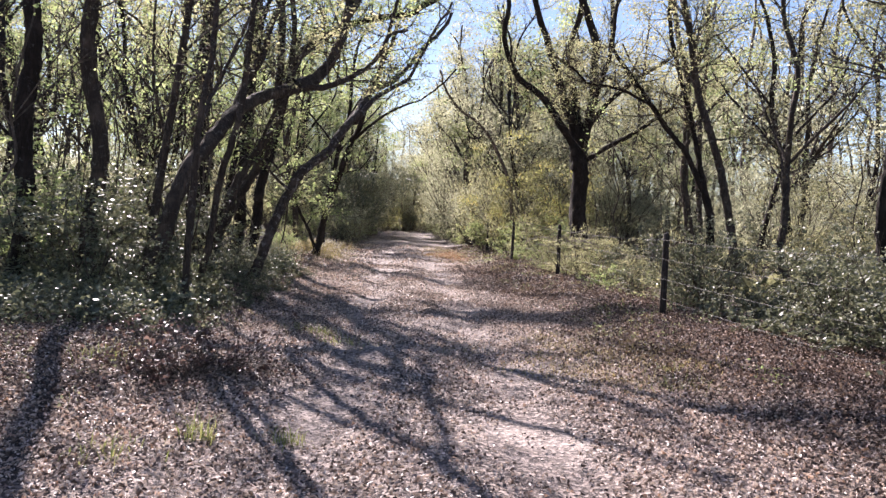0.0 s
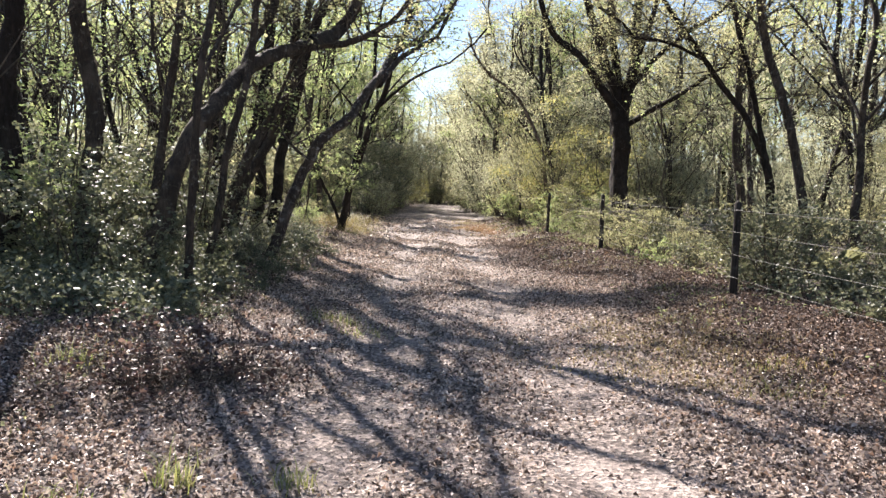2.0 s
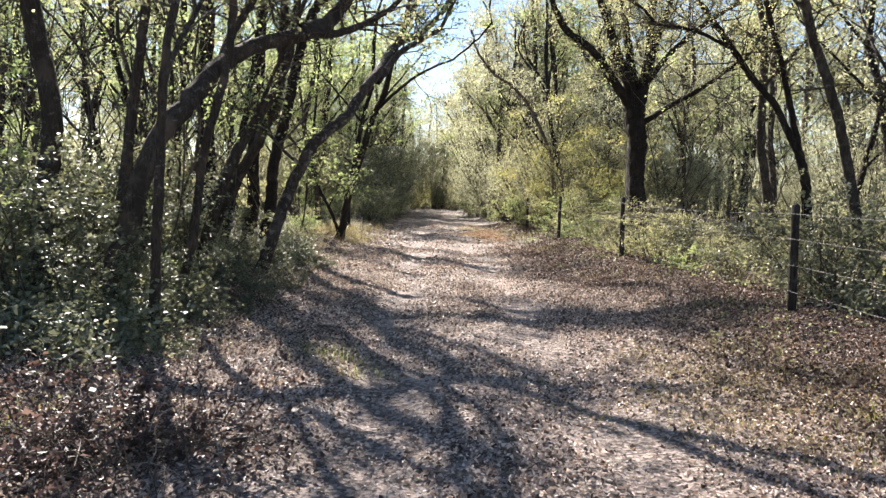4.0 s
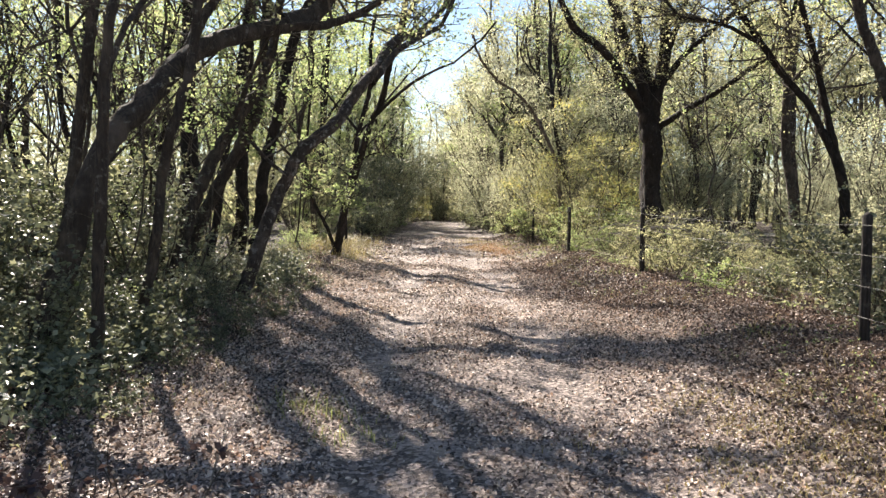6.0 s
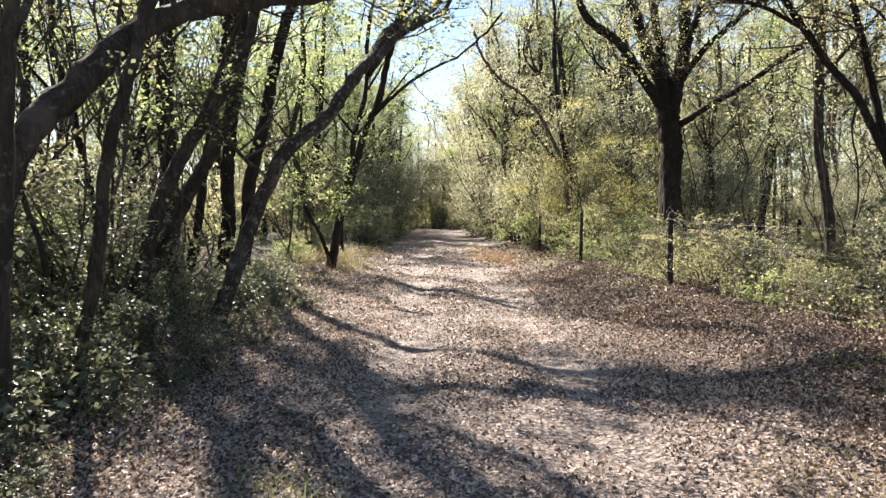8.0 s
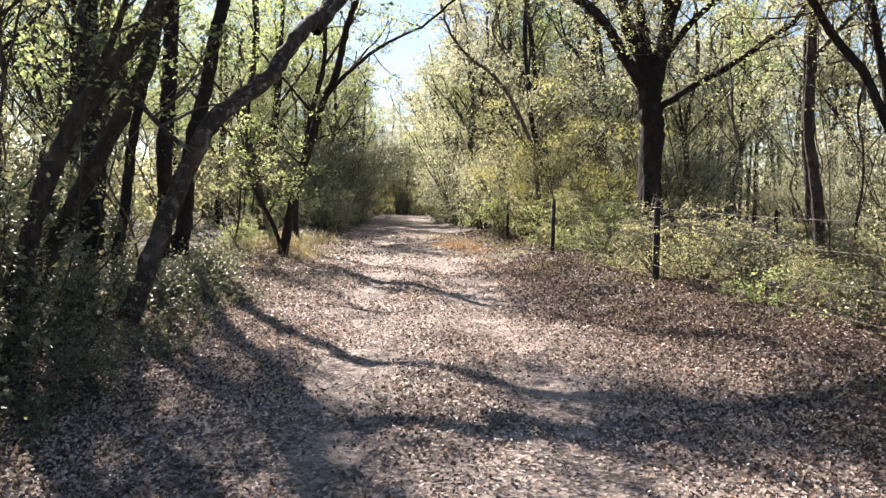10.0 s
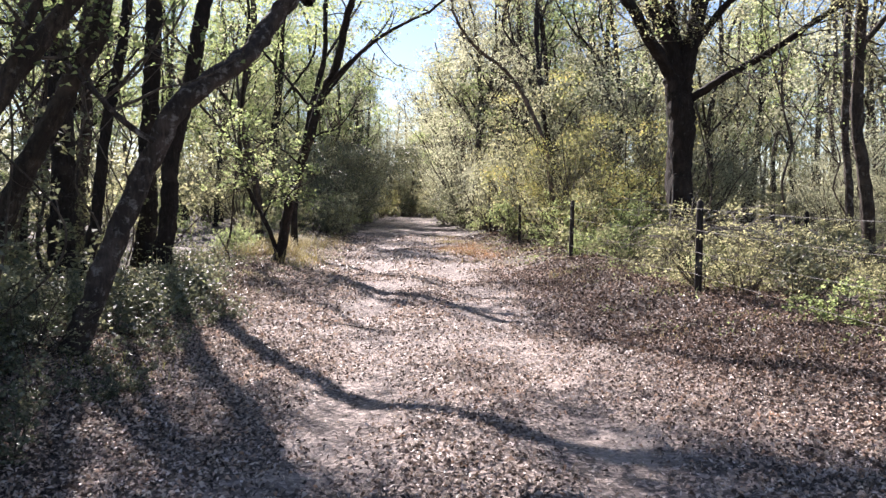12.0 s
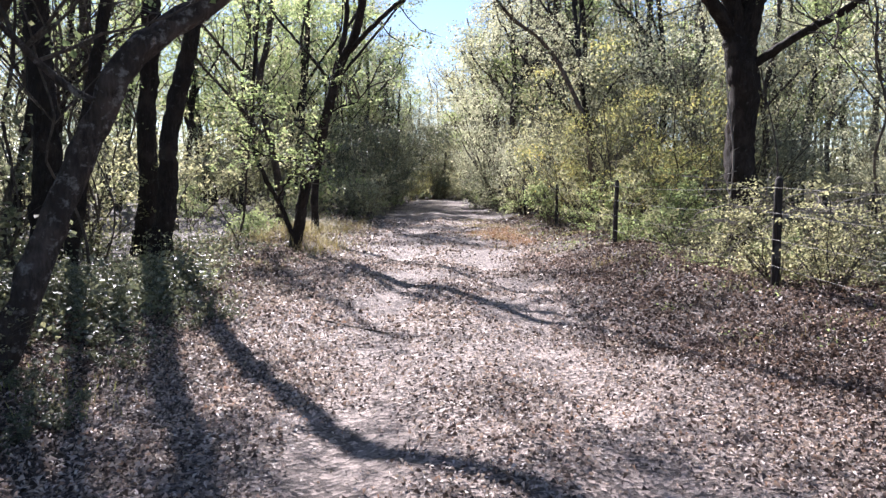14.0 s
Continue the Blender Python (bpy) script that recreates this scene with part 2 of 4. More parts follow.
class Bag:
    """Collects tubes and leaves for one mesh."""

    def __init__(self):
        self.v, self.q, self.t, self.n = [], [], [], 0

    def put(self, v, q=None, t=None):
        self.v.append(v)
        if q is not None:
            self.q.append(q + self.n)
        if t is not None:
            self.t.append(t + self.n)
        self.n += len(v)

    def tube(self, line, r0, r1, sides, rng, rough=0.1, flare=0.0):
        line = np.asarray(line)
        n = len(line)
        tan = np.gradient(line, axis=0)
        tan /= np.linalg.norm(tan, axis=1)[:, None] + 1e-9
        ref = np.where(np.abs(tan[:, :1]) < 0.8, np.array([[1.0, 0, 0]]), np.array([[0, 1.0, 0]]))
        if np.ptp(ref[:, 0]) > 0:
            ref[:] = (0.577, -0.577, 0.577)
        s = np.cross(tan, ref)
        s /= np.linalg.norm(s, axis=1)[:, None] + 1e-9
        w = np.cross(tan, s)
        f = np.linspace(0, 1, n)
        r = r0 + (r1 - r0) * f
        run = np.concatenate([[0], np.cumsum(np.linalg.norm(np.diff(line, axis=0), axis=1))])
        r = r * (1 + flare * np.exp(-run / 0.22))
        a = np.arange(sides) / sides * 2 * np.pi
        lump = 1 + rough * rng.normal(0, 1, (n, sides)) * 0.5 + rough * np.sin(3 * a + run[:, None] * 0.9 + rng.uniform(0, 6)) * 0.6
        if flare:
            lump += flare * 0.35 * np.exp(-run / 0.2)[:, None] * np.sin(5 * a + 1.3)[None]
        rr = r[:, None] * lump
        v = line[:, None] + s[:, None] * (np.cos(a)[None, :, None] * rr[..., None]) + w[:, None] * (np.sin(a)[None, :, None] * rr[..., None])
        i, j = np.meshgrid(np.arange(n - 1), np.arange(sides), indexing="ij")
        k = (j + 1) % sides
        q = np.stack([i * sides + j, i * sides + k, (i + 1) * sides + k, (i + 1) * sides + j], -1).reshape(-1, 4)
        tip = np.concatenate([v.reshape(-1, 3), line[-1:] + tan[-1:] * r[-1]])
        c = np.arange(sides)
        t = np.stack([(n - 1) * sides + c, (n - 1) * sides + (c + 1) % sides, np.full(sides, n * sides)], -1)
        self.put(tip, q, t)

    def leaves(self, at, size, rng, width=0.42, flat=None, fold=0.16):
        """Folded, pointed leaves. flat: how far they tilt from lying level; None: any way round."""
        at = np.asarray(at)
        n = len(at)
        d = rng.normal(0, 1, (n, 3))
        if flat is not None:
            d[:, 2] *= flat
        else:
            d[:, 2] = d[:, 2] * 0.45 - 0.25
        d /= np.linalg.norm(d, axis=1)[:, None]
        up = rng.normal(0, 1, (n, 3)) * (0.55 if flat is None else flat) + (0, 0, 1)
        s = np.cross(d, up)
        s /= np.linalg.norm(s, axis=1)[:, None] + 1e-9
        nn = np.cross(s, d)
        L = (size * rng.uniform(0.6, 1.3, n))[:, None]
        lift = fold * rng.uniform(-0.4, 1.6, n)[:, None] * L
        base = at - d * L * 0.5
        tip = at + d * L * 0.5 - nn * lift * 0.6
        mid = at - d * L * 0.06
        lf, rt = mid + s * L * width + nn * lift, mid - s * L * width + nn * lift
        v = np.stack([base, lf, tip, rt], 1).reshape(-1, 3)
        b = np.arange(n)[:, None] * 4
        self.put(v, None, np.concatenate([b + (0, 2, 1), b + (0, 3, 2)]))

    def leaves_on(self, at, normal, size, rng, width=0.4, jitter=0.45, droop=0.35):
        """Leaves that face one way each, as those on the outside of a spray do."""
        n = len(at)
        nn = normal + rng.normal(0, jitter, (n, 3))
        nn /= np.linalg.norm(nn, axis=1)[:, None] + 1e-9
        d = rng.normal(0, 1, (n, 3)) - (0, 0, droop)
        d -= nn * np.sum(d * nn, axis=1)[:, None]
        d /= np.linalg.norm(d, axis=1)[:, None] + 1e-9
        s = np.cross(d, nn)
        L = (size * rng.uniform(0.55, 1.3, n))[:, None]
        mid = at - d * L * 0.06 + nn * L * 0.1
        v = np.stack([at - d * L * 0.5, mid + s * L * width, at + d * L * 0.5, mid - s * L * width], 1).reshape(-1, 3)
        b = np.arange(n)[:, None] * 4
        self.put(v, None, np.concatenate([b + (0, 2, 1), b + (0, 3, 2)]))

    def mesh(self, name, material, smooth=False):
        if not self.v:
            return None
        return build(name, np.concatenate(self.v), np.concatenate(self.q) if self.q else (), np.concatenate(self.t) if self.t else (), material, smooth)


def stray(start, way, length, rng, wander=0.22, rise=0.05, n=6):
    """A line that wanders as a branch does."""
    p, d = [np.array(start, float)], np.array(way, float)
    d /= np.linalg.norm(d)
    for _ in range(n):
        d = d + rng.normal(0, wander, 3) + (0, 0, rise)
        d /= np.linalg.norm(d)
        p.append(p[-1] + d * length / n)
    return np.array(p)


def sprout(line, lo, hi, count, length, rng, side=0.9, rise=0.25, wander=0.22):
    """Side branches of a line, between two parts of its length."""
    out = []
    for f in rng.uniform(lo, hi, count):
        i = min(int(f * (len(line) - 1)), len(line) - 2)
        along = line[i + 1] - line[i]
        along = along / (np.linalg.norm(along) + 1e-9)
        way = along * 0.55 + rng.normal(0, side, 3) * (1, 1, 0.55) + (0, 0, rise)
        out.append(stray(line[i], way, length * rng.uniform(0.5, 1.25) * (1.15 - 0.5 * f), rng, wander))
    return out


def along(lines, count, spread, rng, bunch=10):
    """Places for leaves: bunches close to the outer parts of the twigs."""
    pts = np.concatenate([ln[len(ln) // 3:] for ln in lines])
    hubs = pts[rng.integers(0, len(pts), max(1, count // bunch))]
    hubs = hubs + rng.normal(0, spread, hubs.shape)
    pick = hubs[rng.integers(0, len(hubs), count)]
    return pick + rng.normal(0, spread * 0.55, (count, 3)) * (1, 1, 0.7)


def sprays(hubs, radius, count, rng, flat=0.62, trail=0.0):
    """Places and facings for leaves on uneven sprays round the hubs; a part of them trails down below."""
    n = len(hubs)
    r = radius * rng.uniform(0.55, 1.3, n)
    pick = rng.choice(n, count, p=r ** 2 / np.sum(r ** 2))
    d = rng.normal(0, 1, (count, 3))
    d[:, 2] = np.where(rng.random(count) < 0.7, np.abs(d[:, 2]), d[:, 2])
    d /= np.linalg.norm(d, axis=1)[:, None]
    lump = 1 + 0.3 * np.sin(4.3 * d[:, 0] + 1.7 * pick) * np.sin(4.9 * d[:, 1] + 2.3 * pick + 3 * d[:, 2])
    reach = (r[pick] * lump * rng.uniform(0.45, 1.0, count) ** 0.5)[:, None]
    p = hubs[pick] + d * reach * (1, 1, flat)
    if trail:
        low = rng.random(count) < 0.35
        p[low, 2] -= rng.exponential(trail, int(low.sum()))
    return p, d * (1, 1, 1.3) + (0, 0, 0.35)


# ---- the lie of the land ----
def centre(y):
    """The track's middle line."""
    return 0.3 - 0.06 * y


def bumps(x, y):
    return 0.035 * np.sin(1.3 * x + 0.5 * y) * np.sin(0.9 * y - 0.4 * x) + 0.02 * np.sin(3.1 * x + 1.2) * np.cos(2.7 * y) + 0.012 * np.sin(7.3 * x - 2 * y) * np.sin(6.1 * y + x)


def rise_at(u, y):
    s = np.clip((np.abs(u) - 2.1) / 1.6, 0, 1)
    bank = 0.22 * s * s * (3 - 2 * s)
    lip = 0.17 * np.exp(-((u - 3.1) / 0.5) ** 2) * np.exp(-((y - 20) / 4.5) ** 2)
    ruts = -0.045 * (np.exp(-((u - 0.8) / 0.34) ** 2) + np.exp(-((u + 0.8) / 0.34) ** 2)) + 0.02 * np.exp(-(u / 0.4) ** 2)
    return bank + lip + ruts


def land(x, y):
    x, y = np.asarray(x, float), np.asarray(y, float)
    near = np.exp(-((np.hypot(x, y - 15)) / 60) ** 2)
    return rise_at(x - centre(y), y) + bumps(x, y) * near - 0.015


def axis(fine_lo, fine_hi, fine, far_lo, far_hi):
    mid = np.arange(fine_lo, fine_hi, fine)
    left = fine_lo - np.geomspace(fine, fine_lo - far_lo, 34)[::-1]
    right = mid[-1] + np.geomspace(fine, far_hi - mid[-1], 34)
    return np.concatenate([left, mid, right])


def sheet(name, xs, ys, height, material):
    gx, gy = np.meshgrid(xs, ys)
    v = np.stack([gx, gy, height(gx, gy)], -1).reshape(-1, 3)
    i, j = np.meshgrid(np.arange(len(ys) - 1), np.arange(len(xs) - 1), indexing="ij")
    a = i * len(xs) + j
    q = np.stack([a, a + 1, a + 1 + len(xs), a + len(xs)], -1).reshape(-1, 4)
    return build(name, v, q, (), material, True)


ground = new("ground", sheet("ground", axis(-9, 9, 0.14, -600, 600), axis(-3, 34, 0.14, -600, 700), land, GROUND))
tagged(ground, "forest floor of brown leaf litter and dark soil", "ground", kind="structure")


def track_mesh():
    us = np.concatenate([[-2.45, -2.3], np.arange(-2.1, 2.2, 0.12), [2.3, 2.45]])
    ys = np.concatenate([np.arange(-30, -3, 1.0), np.arange(-3, 34, 0.16), np.arange(34, 112, 1.0)])
    gu, gy = np.meshgrid(us, ys)
    edge = np.clip((2.35 + 0.25 * np.sin(gy * 0.9) + 0.12 * np.sin(gy * 3.1 + 1) - np.abs(gu)) / 0.5, -1, 1)
    gx = gu + centre(gy)
    v = np.stack([gx, gy, land(gx, gy) + 0.012 * edge], -1).reshape(-1, 3)
    i, j = np.meshgrid(np.arange(len(ys) - 1), np.arange(len(us) - 1), indexing="ij")
    a = i * len(us) + j
    return build("dirt_track", v, np.stack([a, a + 1, a + 1 + len(us), a + len(us)], -1).reshape(-1, 4), (), TRACK, True)


tagged(new("dirt_track", track_mesh()), "sandy dirt track with two worn ruts and scattered leaves", "road", kind="structure")
tagged(new("sand_clearing", sheet("sand_clearing", np.linspace(9, 24, 20), np.linspace(38, 43, 10),
       lambda x, y: land(x, y) + 0.05 * (1 - ((x - 16.5) / 7.5) ** 4) - 0.03 + 0.02 * np.sin(x), SAND)),
       "pale strip of bare sand beyond the fence", "ground", kind="structure")


# ---- trees ----
def tree(name, label, seed, base, trunk, r0, r1, limbs=(), bark_mat=None, leaf_mat=None, leaves=3000, leaf_size=0.07, twigs=26, twig_len=1.3,
         crown_from=0.45, grow=3.0, category="tree", group="", flare=0.5, sides=12):
    """A tree: a trunk, its limbs (each a line with two radii), their branching and the leaves. Lines are given from the base up, in metres."""
    rng = np.random.default_rng(seed)
    root = new(name)
    root.location = base
    tagged(root, label, category, group)
    o = np.array(base)
    lines = []

    def wood(piece, points, a, b, fl=0.0, extend=0.0):
        line = spline(np.asarray(points, float) - o, 0.11 if sides > 8 else 0.25)
        if extend:
            more = stray(line[-1], line[-1] - line[-3] + (0, 0, 0.1), extend, rng, 0.16, 0.06, 8)
            line = np.vstack([line, more[1:]])
        line[1:-1] += rng.normal(0, 0.004 + 0.012 * a, (len(line) - 2, 3))
        run = np.linspace(0, len(line) * 0.11, len(line))[:, None]
        line += np.sin(run * (2.3, 2.9, 0) + rng.uniform(0, 6, 3)) * 0.22 * a * np.clip(run, 0, 1)
        bag = Bag()
        bag.tube(line, a, b, (16 if sides > 8 else sides) if a > 0.05 else 7, rng, 0.17, fl)
        part(piece, bag.mesh(piece, bark_mat, True), root)
        return line

    top = wood("trunk", trunk, r0, r1, flare, grow if not limbs else 0)
    if not limbs:
        lines.append(top[int(len(top) * crown_from):])
    for points, a, b, *ext in limbs:
        ln = wood("limb", points, a, b, 0.0, ext[0] if ext else grow)
        lines.append(ln)
    bag, tips = Bag(), []
    per = max(1, twigs // max(1, len(lines)))
    for ln in lines:
        for br in sprout(ln, 0.25, 1.0, per, twig_len, rng):
            bag.tube(br if sides > 8 else br[::2], 0.017, 0.004, 4 if sides > 8 else 3, rng, 0.1)
            subs = sprout(br, 0.3, 1.0, 4 if sides > 8 else 3, twig_len * 0.5, rng)
            for s in subs:
                bag.tube(s[::2] if sides > 8 else s[::3], 0.007, 0.002, 3, rng, 0.1)
            tips += [br] + subs
    part("branching", bag.mesh("branching", TWIG), root, kind="stuff")
    if leaves and tips:
        crown = Bag()
        if sides > 8:
            crown.leaves(along(tips, leaves, 0.13, rng), leaf_size, rng)
        else:
            ends = np.array([t[-1] for t in tips[::2]] + [t[len(t) // 2] for t in tips[1::4]])
            p, face = sprays(ends + rng.normal(0, 0.15, ends.shape), twig_len * 0.3, leaves, rng)
            crown.leaves_on(p, face, leaf_size, rng)
        part("crown", crown.mesh("crown", leaf_mat), root)
    return root


def at(x, y, sink=0.08):
    return (x, y, float(land(x, y)) - sink)


# the big forked oak behind the fence
tree("oak_tree", "dark-barked oak with a forked trunk behind the fence", 11, at(4.32, 23.0), [at(4.32, 23.0), (4.30, 23, 0.9), (4.22, 23, 1.9), (4.10, 23, 3.3), (4.09, 23, 4.0)], 0.255, 0.235,
     [([(4.0, 23, 3.5), (3.92, 22.95, 4.05), (3.40, 22.6, 4.66), (2.77, 22.2, 5.4), (2.03, 21.8, 5.78), (1.65, 21.4, 6.26)], 0.13, 0.06, 2.5),
      ([(4.06, 23, 3.7), (4.01, 23, 4.2), (3.83, 23, 4.87), (3.47, 23, 5.71), (3.10, 23, 6.69)], 0.17, 0.08),
      ([(4.13, 23.05, 3.8), (4.05, 23.1, 4.9), (3.86, 23.2, 6.04), (3.72, 23.4, 6.94)], 0.13, 0.07)] +
     [([(4.17, 23, 3.7), (4.26, 23, 4.2), (4.45, 23, 5.42), (4.50, 23, 6.82)], 0.19, 0.10),
      ([(4.33, 23, 4.3), (4.42, 22.8, 5.0), (4.56, 22.4, 5.84), (4.69, 22.0, 6.53)], 0.10, 0.05),
      ([(4.20, 23, 3.4), (4.34, 22.95, 3.55), (4.92, 22.6, 3.97), (5.65, 22.0, 4.41), (6.48, 21.5, 5.03)], 0.085, 0.035, 2.0),
      ([(4.39, 23, 4.6), (4.89, 22.6, 5.34), (5.49, 22.0, 5.93), (6.20, 21.5, 6.37)], 0.075, 0.035, 2.0)],
     BARK_OAK, LEAF_OLIVE, 14000, 0.046, 130, 1.5, group="track-side trees")

# the tree that leans out over the track
tree("leaning_tree", "grey-barked tree leaning out over the track", 12, at(-3.73, 14.15), [at(-3.73, 14.15), (-3.64, 14.2, 0.36), (-3.45, 14.42, 1.0), (-3.24, 14.55, 1.61), (-3.09, 14.57, 1.94), (-2.96, 14.62, 2.23), (-2.73, 14.8, 2.5), (-2.44, 15.0, 2.78), (-2.25, 15.25, 3.12), (-2.08, 15.4, 3.42), (-1.98, 15.9, 3.72)], 0.095, 0.08,
     [([(-2.02, 15.8, 3.55), (-1.89, 16.6, 4.16), (-1.74, 17.2, 4.53), (-1.41, 17.8, 4.82), (-1.02, 18.5, 5.36)], 0.09, 0.04, 2.2),
      ([(-2.02, 15.8, 3.5), (-1.70, 16.3, 4.08), (-1.36, 16.8, 4.45), (-1.0, 17.4, 4.80)], 0.06, 0.028, 2.2),
      # unseen upper limb, added so its leaves shade the track's right side
      ([(-1.74, 17.2, 4.5), (-1.5, 17.1, 5.6), (-1.2, 16.8, 6.8), (-0.8, 16.3, 8.2)], 0.05, 0.03, 1.8),
      ([(-3.0, 14.25, 1.95), (-3.25, 14.2, 2.12), (-3.41, 14.1, 2.33), (-3.57, 14.0, 2.53)], 0.028, 0.012, 0.2)],
     BARK_PALE, LEAF_LIME, 2800, 0.06, 54, 1.3, group="track-side trees", flare=0.2)

# the tree whose trunk arches over the undergrowth
tree("arching_tree", "thick dark trunk arching low over the undergrowth", 13, at(-4.15, 9.9), [at(-4.15, 9.9), (-4.02, 10.1, 0.8), (-3.69, 10.38, 1.97), (-3.51, 10.7, 2.42), (-3.38, 11.2, 2.90), (-3.26, 11.6, 3.17), (-3.01, 12.2, 3.46), (-2.67, 12.87, 3.71)], 0.112, 0.092,
     [([(-2.70, 12.8, 3.7), (-2.40, 13.5, 4.05), (-2.18, 13.9, 4.6), (-2.05, 14.1, 5.3)], 0.11, 0.06, 2.0),
      # this limb and the last two are unseen, added to shade the right verge
      ([(-2.1, 14.05, 5.1), (-1.3, 14.0, 6.4), (-0.4, 13.8, 7.3), (0.6, 13.5, 7.8)], 0.06, 0.03, 1.5),
      ([(-3.32, 11.4, 3.05), (-3.32, 11.8, 3.5), (-3.12, 12.0, 3.95), (-2.95, 12.2, 4.7)], 0.06, 0.035, 2.5),
      ([(-2.72, 12.75, 3.66), (-2.2, 13.3, 3.85), (-1.6, 13.9, 4.3)], 0.06, 0.03, 2.0),
      ([(-2.1, 14.05, 5.1), (-1.7, 14.6, 6.6), (-1.3, 15.2, 8.0)], 0.06, 0.035, 2.2),
      ([(-1.3, 14.0, 6.4), (-0.6, 14.9, 7.7), (0.0, 15.5, 8.7)], 0.045, 0.025, 1.8)],
     BARK_GREY, LEAF_OLIVE, 5200, 0.06, 90, 1.5, group="track-side trees", flare=0.35)

# trunks of the thicket beside the track
tree("thicket_tree", "tall slim dark trunk in the thicket", 14, at(-5.5, 11.2), [at(-5.5, 11.2), (-5.43, 11.2, 1.04), (-5.3, 11.2, 2.24), (-5.42, 11.2, 3.1), (-5.51, 11.2, 4.02), (-5.5, 11.3, 6.0)], 0.125, 0.09, (), BARK_GREY, LEAF_OLIVE, 450, 0.046, 14, 1.6, 0.55, 4.0, group="thicket trees")
tree("thicket_tree", "tall dark trunk at the edge of the thicket", 15, at(-6.2, 10.5), [at(-6.2, 10.5), (-6.05, 10.5, 1.6), (-6.05, 10.5, 3.1), (-5.98, 10.5, 3.8), (-5.9, 10.5, 6.0)], 0.125, 0.1, (), BARK_OAK, LEAF_OLIVE, 450, 0.046, 14, 1.6, 0.55, 4.0, group="thicket trees")
tree("thicket_tree", "slim dark trunk that forks above head height", 16, at(-3.42, 9.6), [at(-3.42, 9.6), (-3.37, 9.6, 0.54), (-3.33, 9.6, 1.39), (-3.31, 9.6, 2.22), (-3.27, 9.6, 2.6)], 0.05, 0.045,
     [([(-3.27, 9.6, 2.5), (-3.22, 9.6, 2.9), (-3.15, 9.65, 3.4), (-3.1, 9.7, 4.5)], 0.04, 0.03, 2.5), ([(-3.27, 9.6, 2.45), (-3.24, 9.85, 2.9), (-3.18, 10.3, 3.4), (-3.0, 10.7, 4.2)], 0.028, 0.02, 2.0)], BARK_GREY, LEAF_GREEN, 500, 0.046, 14, 1.2, group="thicket trees", flare=0.3)
tree("thicket_tree", "slim crooked trunk in the thicket", 17, at(-4.6, 11.0), [at(-4.6, 11.0), (-4.49, 11, 0.51), (-4.29, 11, 1.89), (-4.19, 11, 2.68), (-4.13, 11, 3.14), (-3.9, 11.1, 5.0)], 0.065, 0.045, (), BARK_GREY, LEAF_GREEN, 550, 0.046, 14, 1.3, 0.55, 3.0, group="thicket trees", flare=0.3)
tree("thicket_tree", "stout dark upright trunk in the thicket", 18, at(-6.6, 19.5), [at(-6.6, 19.5), (-6.5, 19.5, 0.5), (-6.45, 19.5, 1.4), (-6.5, 19.5, 2.6), (-6.5, 19.5, 4.0), (-6.45, 19.5, 5.7), (-6.3, 19.5, 7.5)], 0.19, 0.12, (), BARK_OAK, LEAF_OLIVE, 900, 0.085, 24, 1.9, 0.6, 3.5, group="thicket trees")
tree("thicket_tree", "slim leaning trunk in the thicket", 19, at(-3.8, 11.0), [at(-3.8, 11.0), (-3.65, 11, 0.48), (-3.5, 11, 1.28), (-3.42, 11, 1.8), (-3.29, 11, 2.3), (-3.20, 11.1, 2.78), (-3.15, 11.2, 3.3), (-3.0, 11.3, 5.0)], 0.052, 0.042, (), BARK_GREY, LEAF_GREEN, 550, 0.046, 14, 1.3, 0.55, 3.0, group="thicket trees", flare=0.3)
tree("thicket_tree", "leaning dark trunk with a long rising limb", 20, at(-4.45, 13.2), [at(-4.45, 13.2), (-4.28, 13.2, 0.5), (-4.10, 13.2, 1.0), (-3.88, 13.2, 1.75), (-3.68, 13.3, 2.25), (-3.47, 13.5, 2.62)], 0.088, 0.072,
     [([(-3.5, 13.45, 2.58), (-3.24, 13.75, 3.15), (-3.15, 14.0, 3.7), (-3.05, 14.2, 4.8)], 0.065, 0.045, 3.0), ([(-3.75, 13.3, 2.1), (-3.4, 13.2, 2.7), (-3.05, 13.1, 3.4)], 0.035, 0.02, 1.5)], BARK_GREY, LEAF_GREEN, 700, 0.046, 18, 1.3, group="thicket trees", flare=0.3)
tree("thicket_tree", "leaning trunk close beside another", 29, at(-4.75, 14.2), [at(-4.75, 14.2), (-4.5, 14.2, 0.8), (-4.18, 14.2, 1.45), (-3.97, 14.2, 1.81), (-3.78, 14.2, 2.1), (-3.62, 14.2, 2.45), (-3.45, 14.25, 2.95), (-3.3, 14.3, 4.2)], 0.095, 0.06, (), BARK_GREY, LEAF_GREEN, 500, 0.046, 14, 1.2, 0.6, 2.5, group="thicket trees", flare=0.3)
tree("thicket_tree", "thin leaning trunk between the taller trees", 21, at(-5.95, 19.0), [at(-5.95, 19.0), (-5.87, 19, 0.65), (-5.64, 19, 1.92), (-5.39, 19, 3.29), (-5.15, 19, 4.64), (-4.9, 19, 6.5)], 0.085, 0.05, (), BARK_OAK, LEAF_LIME, 900, 0.08, 18, 1.3, 0.55, 3.0, group="thicket trees", flare=0.3)
tree("twin_tree", "tall straight dark trunk standing close to another", 22, at(-6.2, 21.8), [at(-6.2, 21.8), (-6.13, 21.8, 1.0), (-6.08, 21.8, 2.0), (-6.0, 21.8, 3.7), (-5.85, 21.8, 5.5), (-5.7, 21.8, 8.0)], 0.165, 0.11, (), BARK_OAK, LEAF_LIME, 7200, 0.058, 64, 2.2, 0.5, 3.5, group="twin trees")
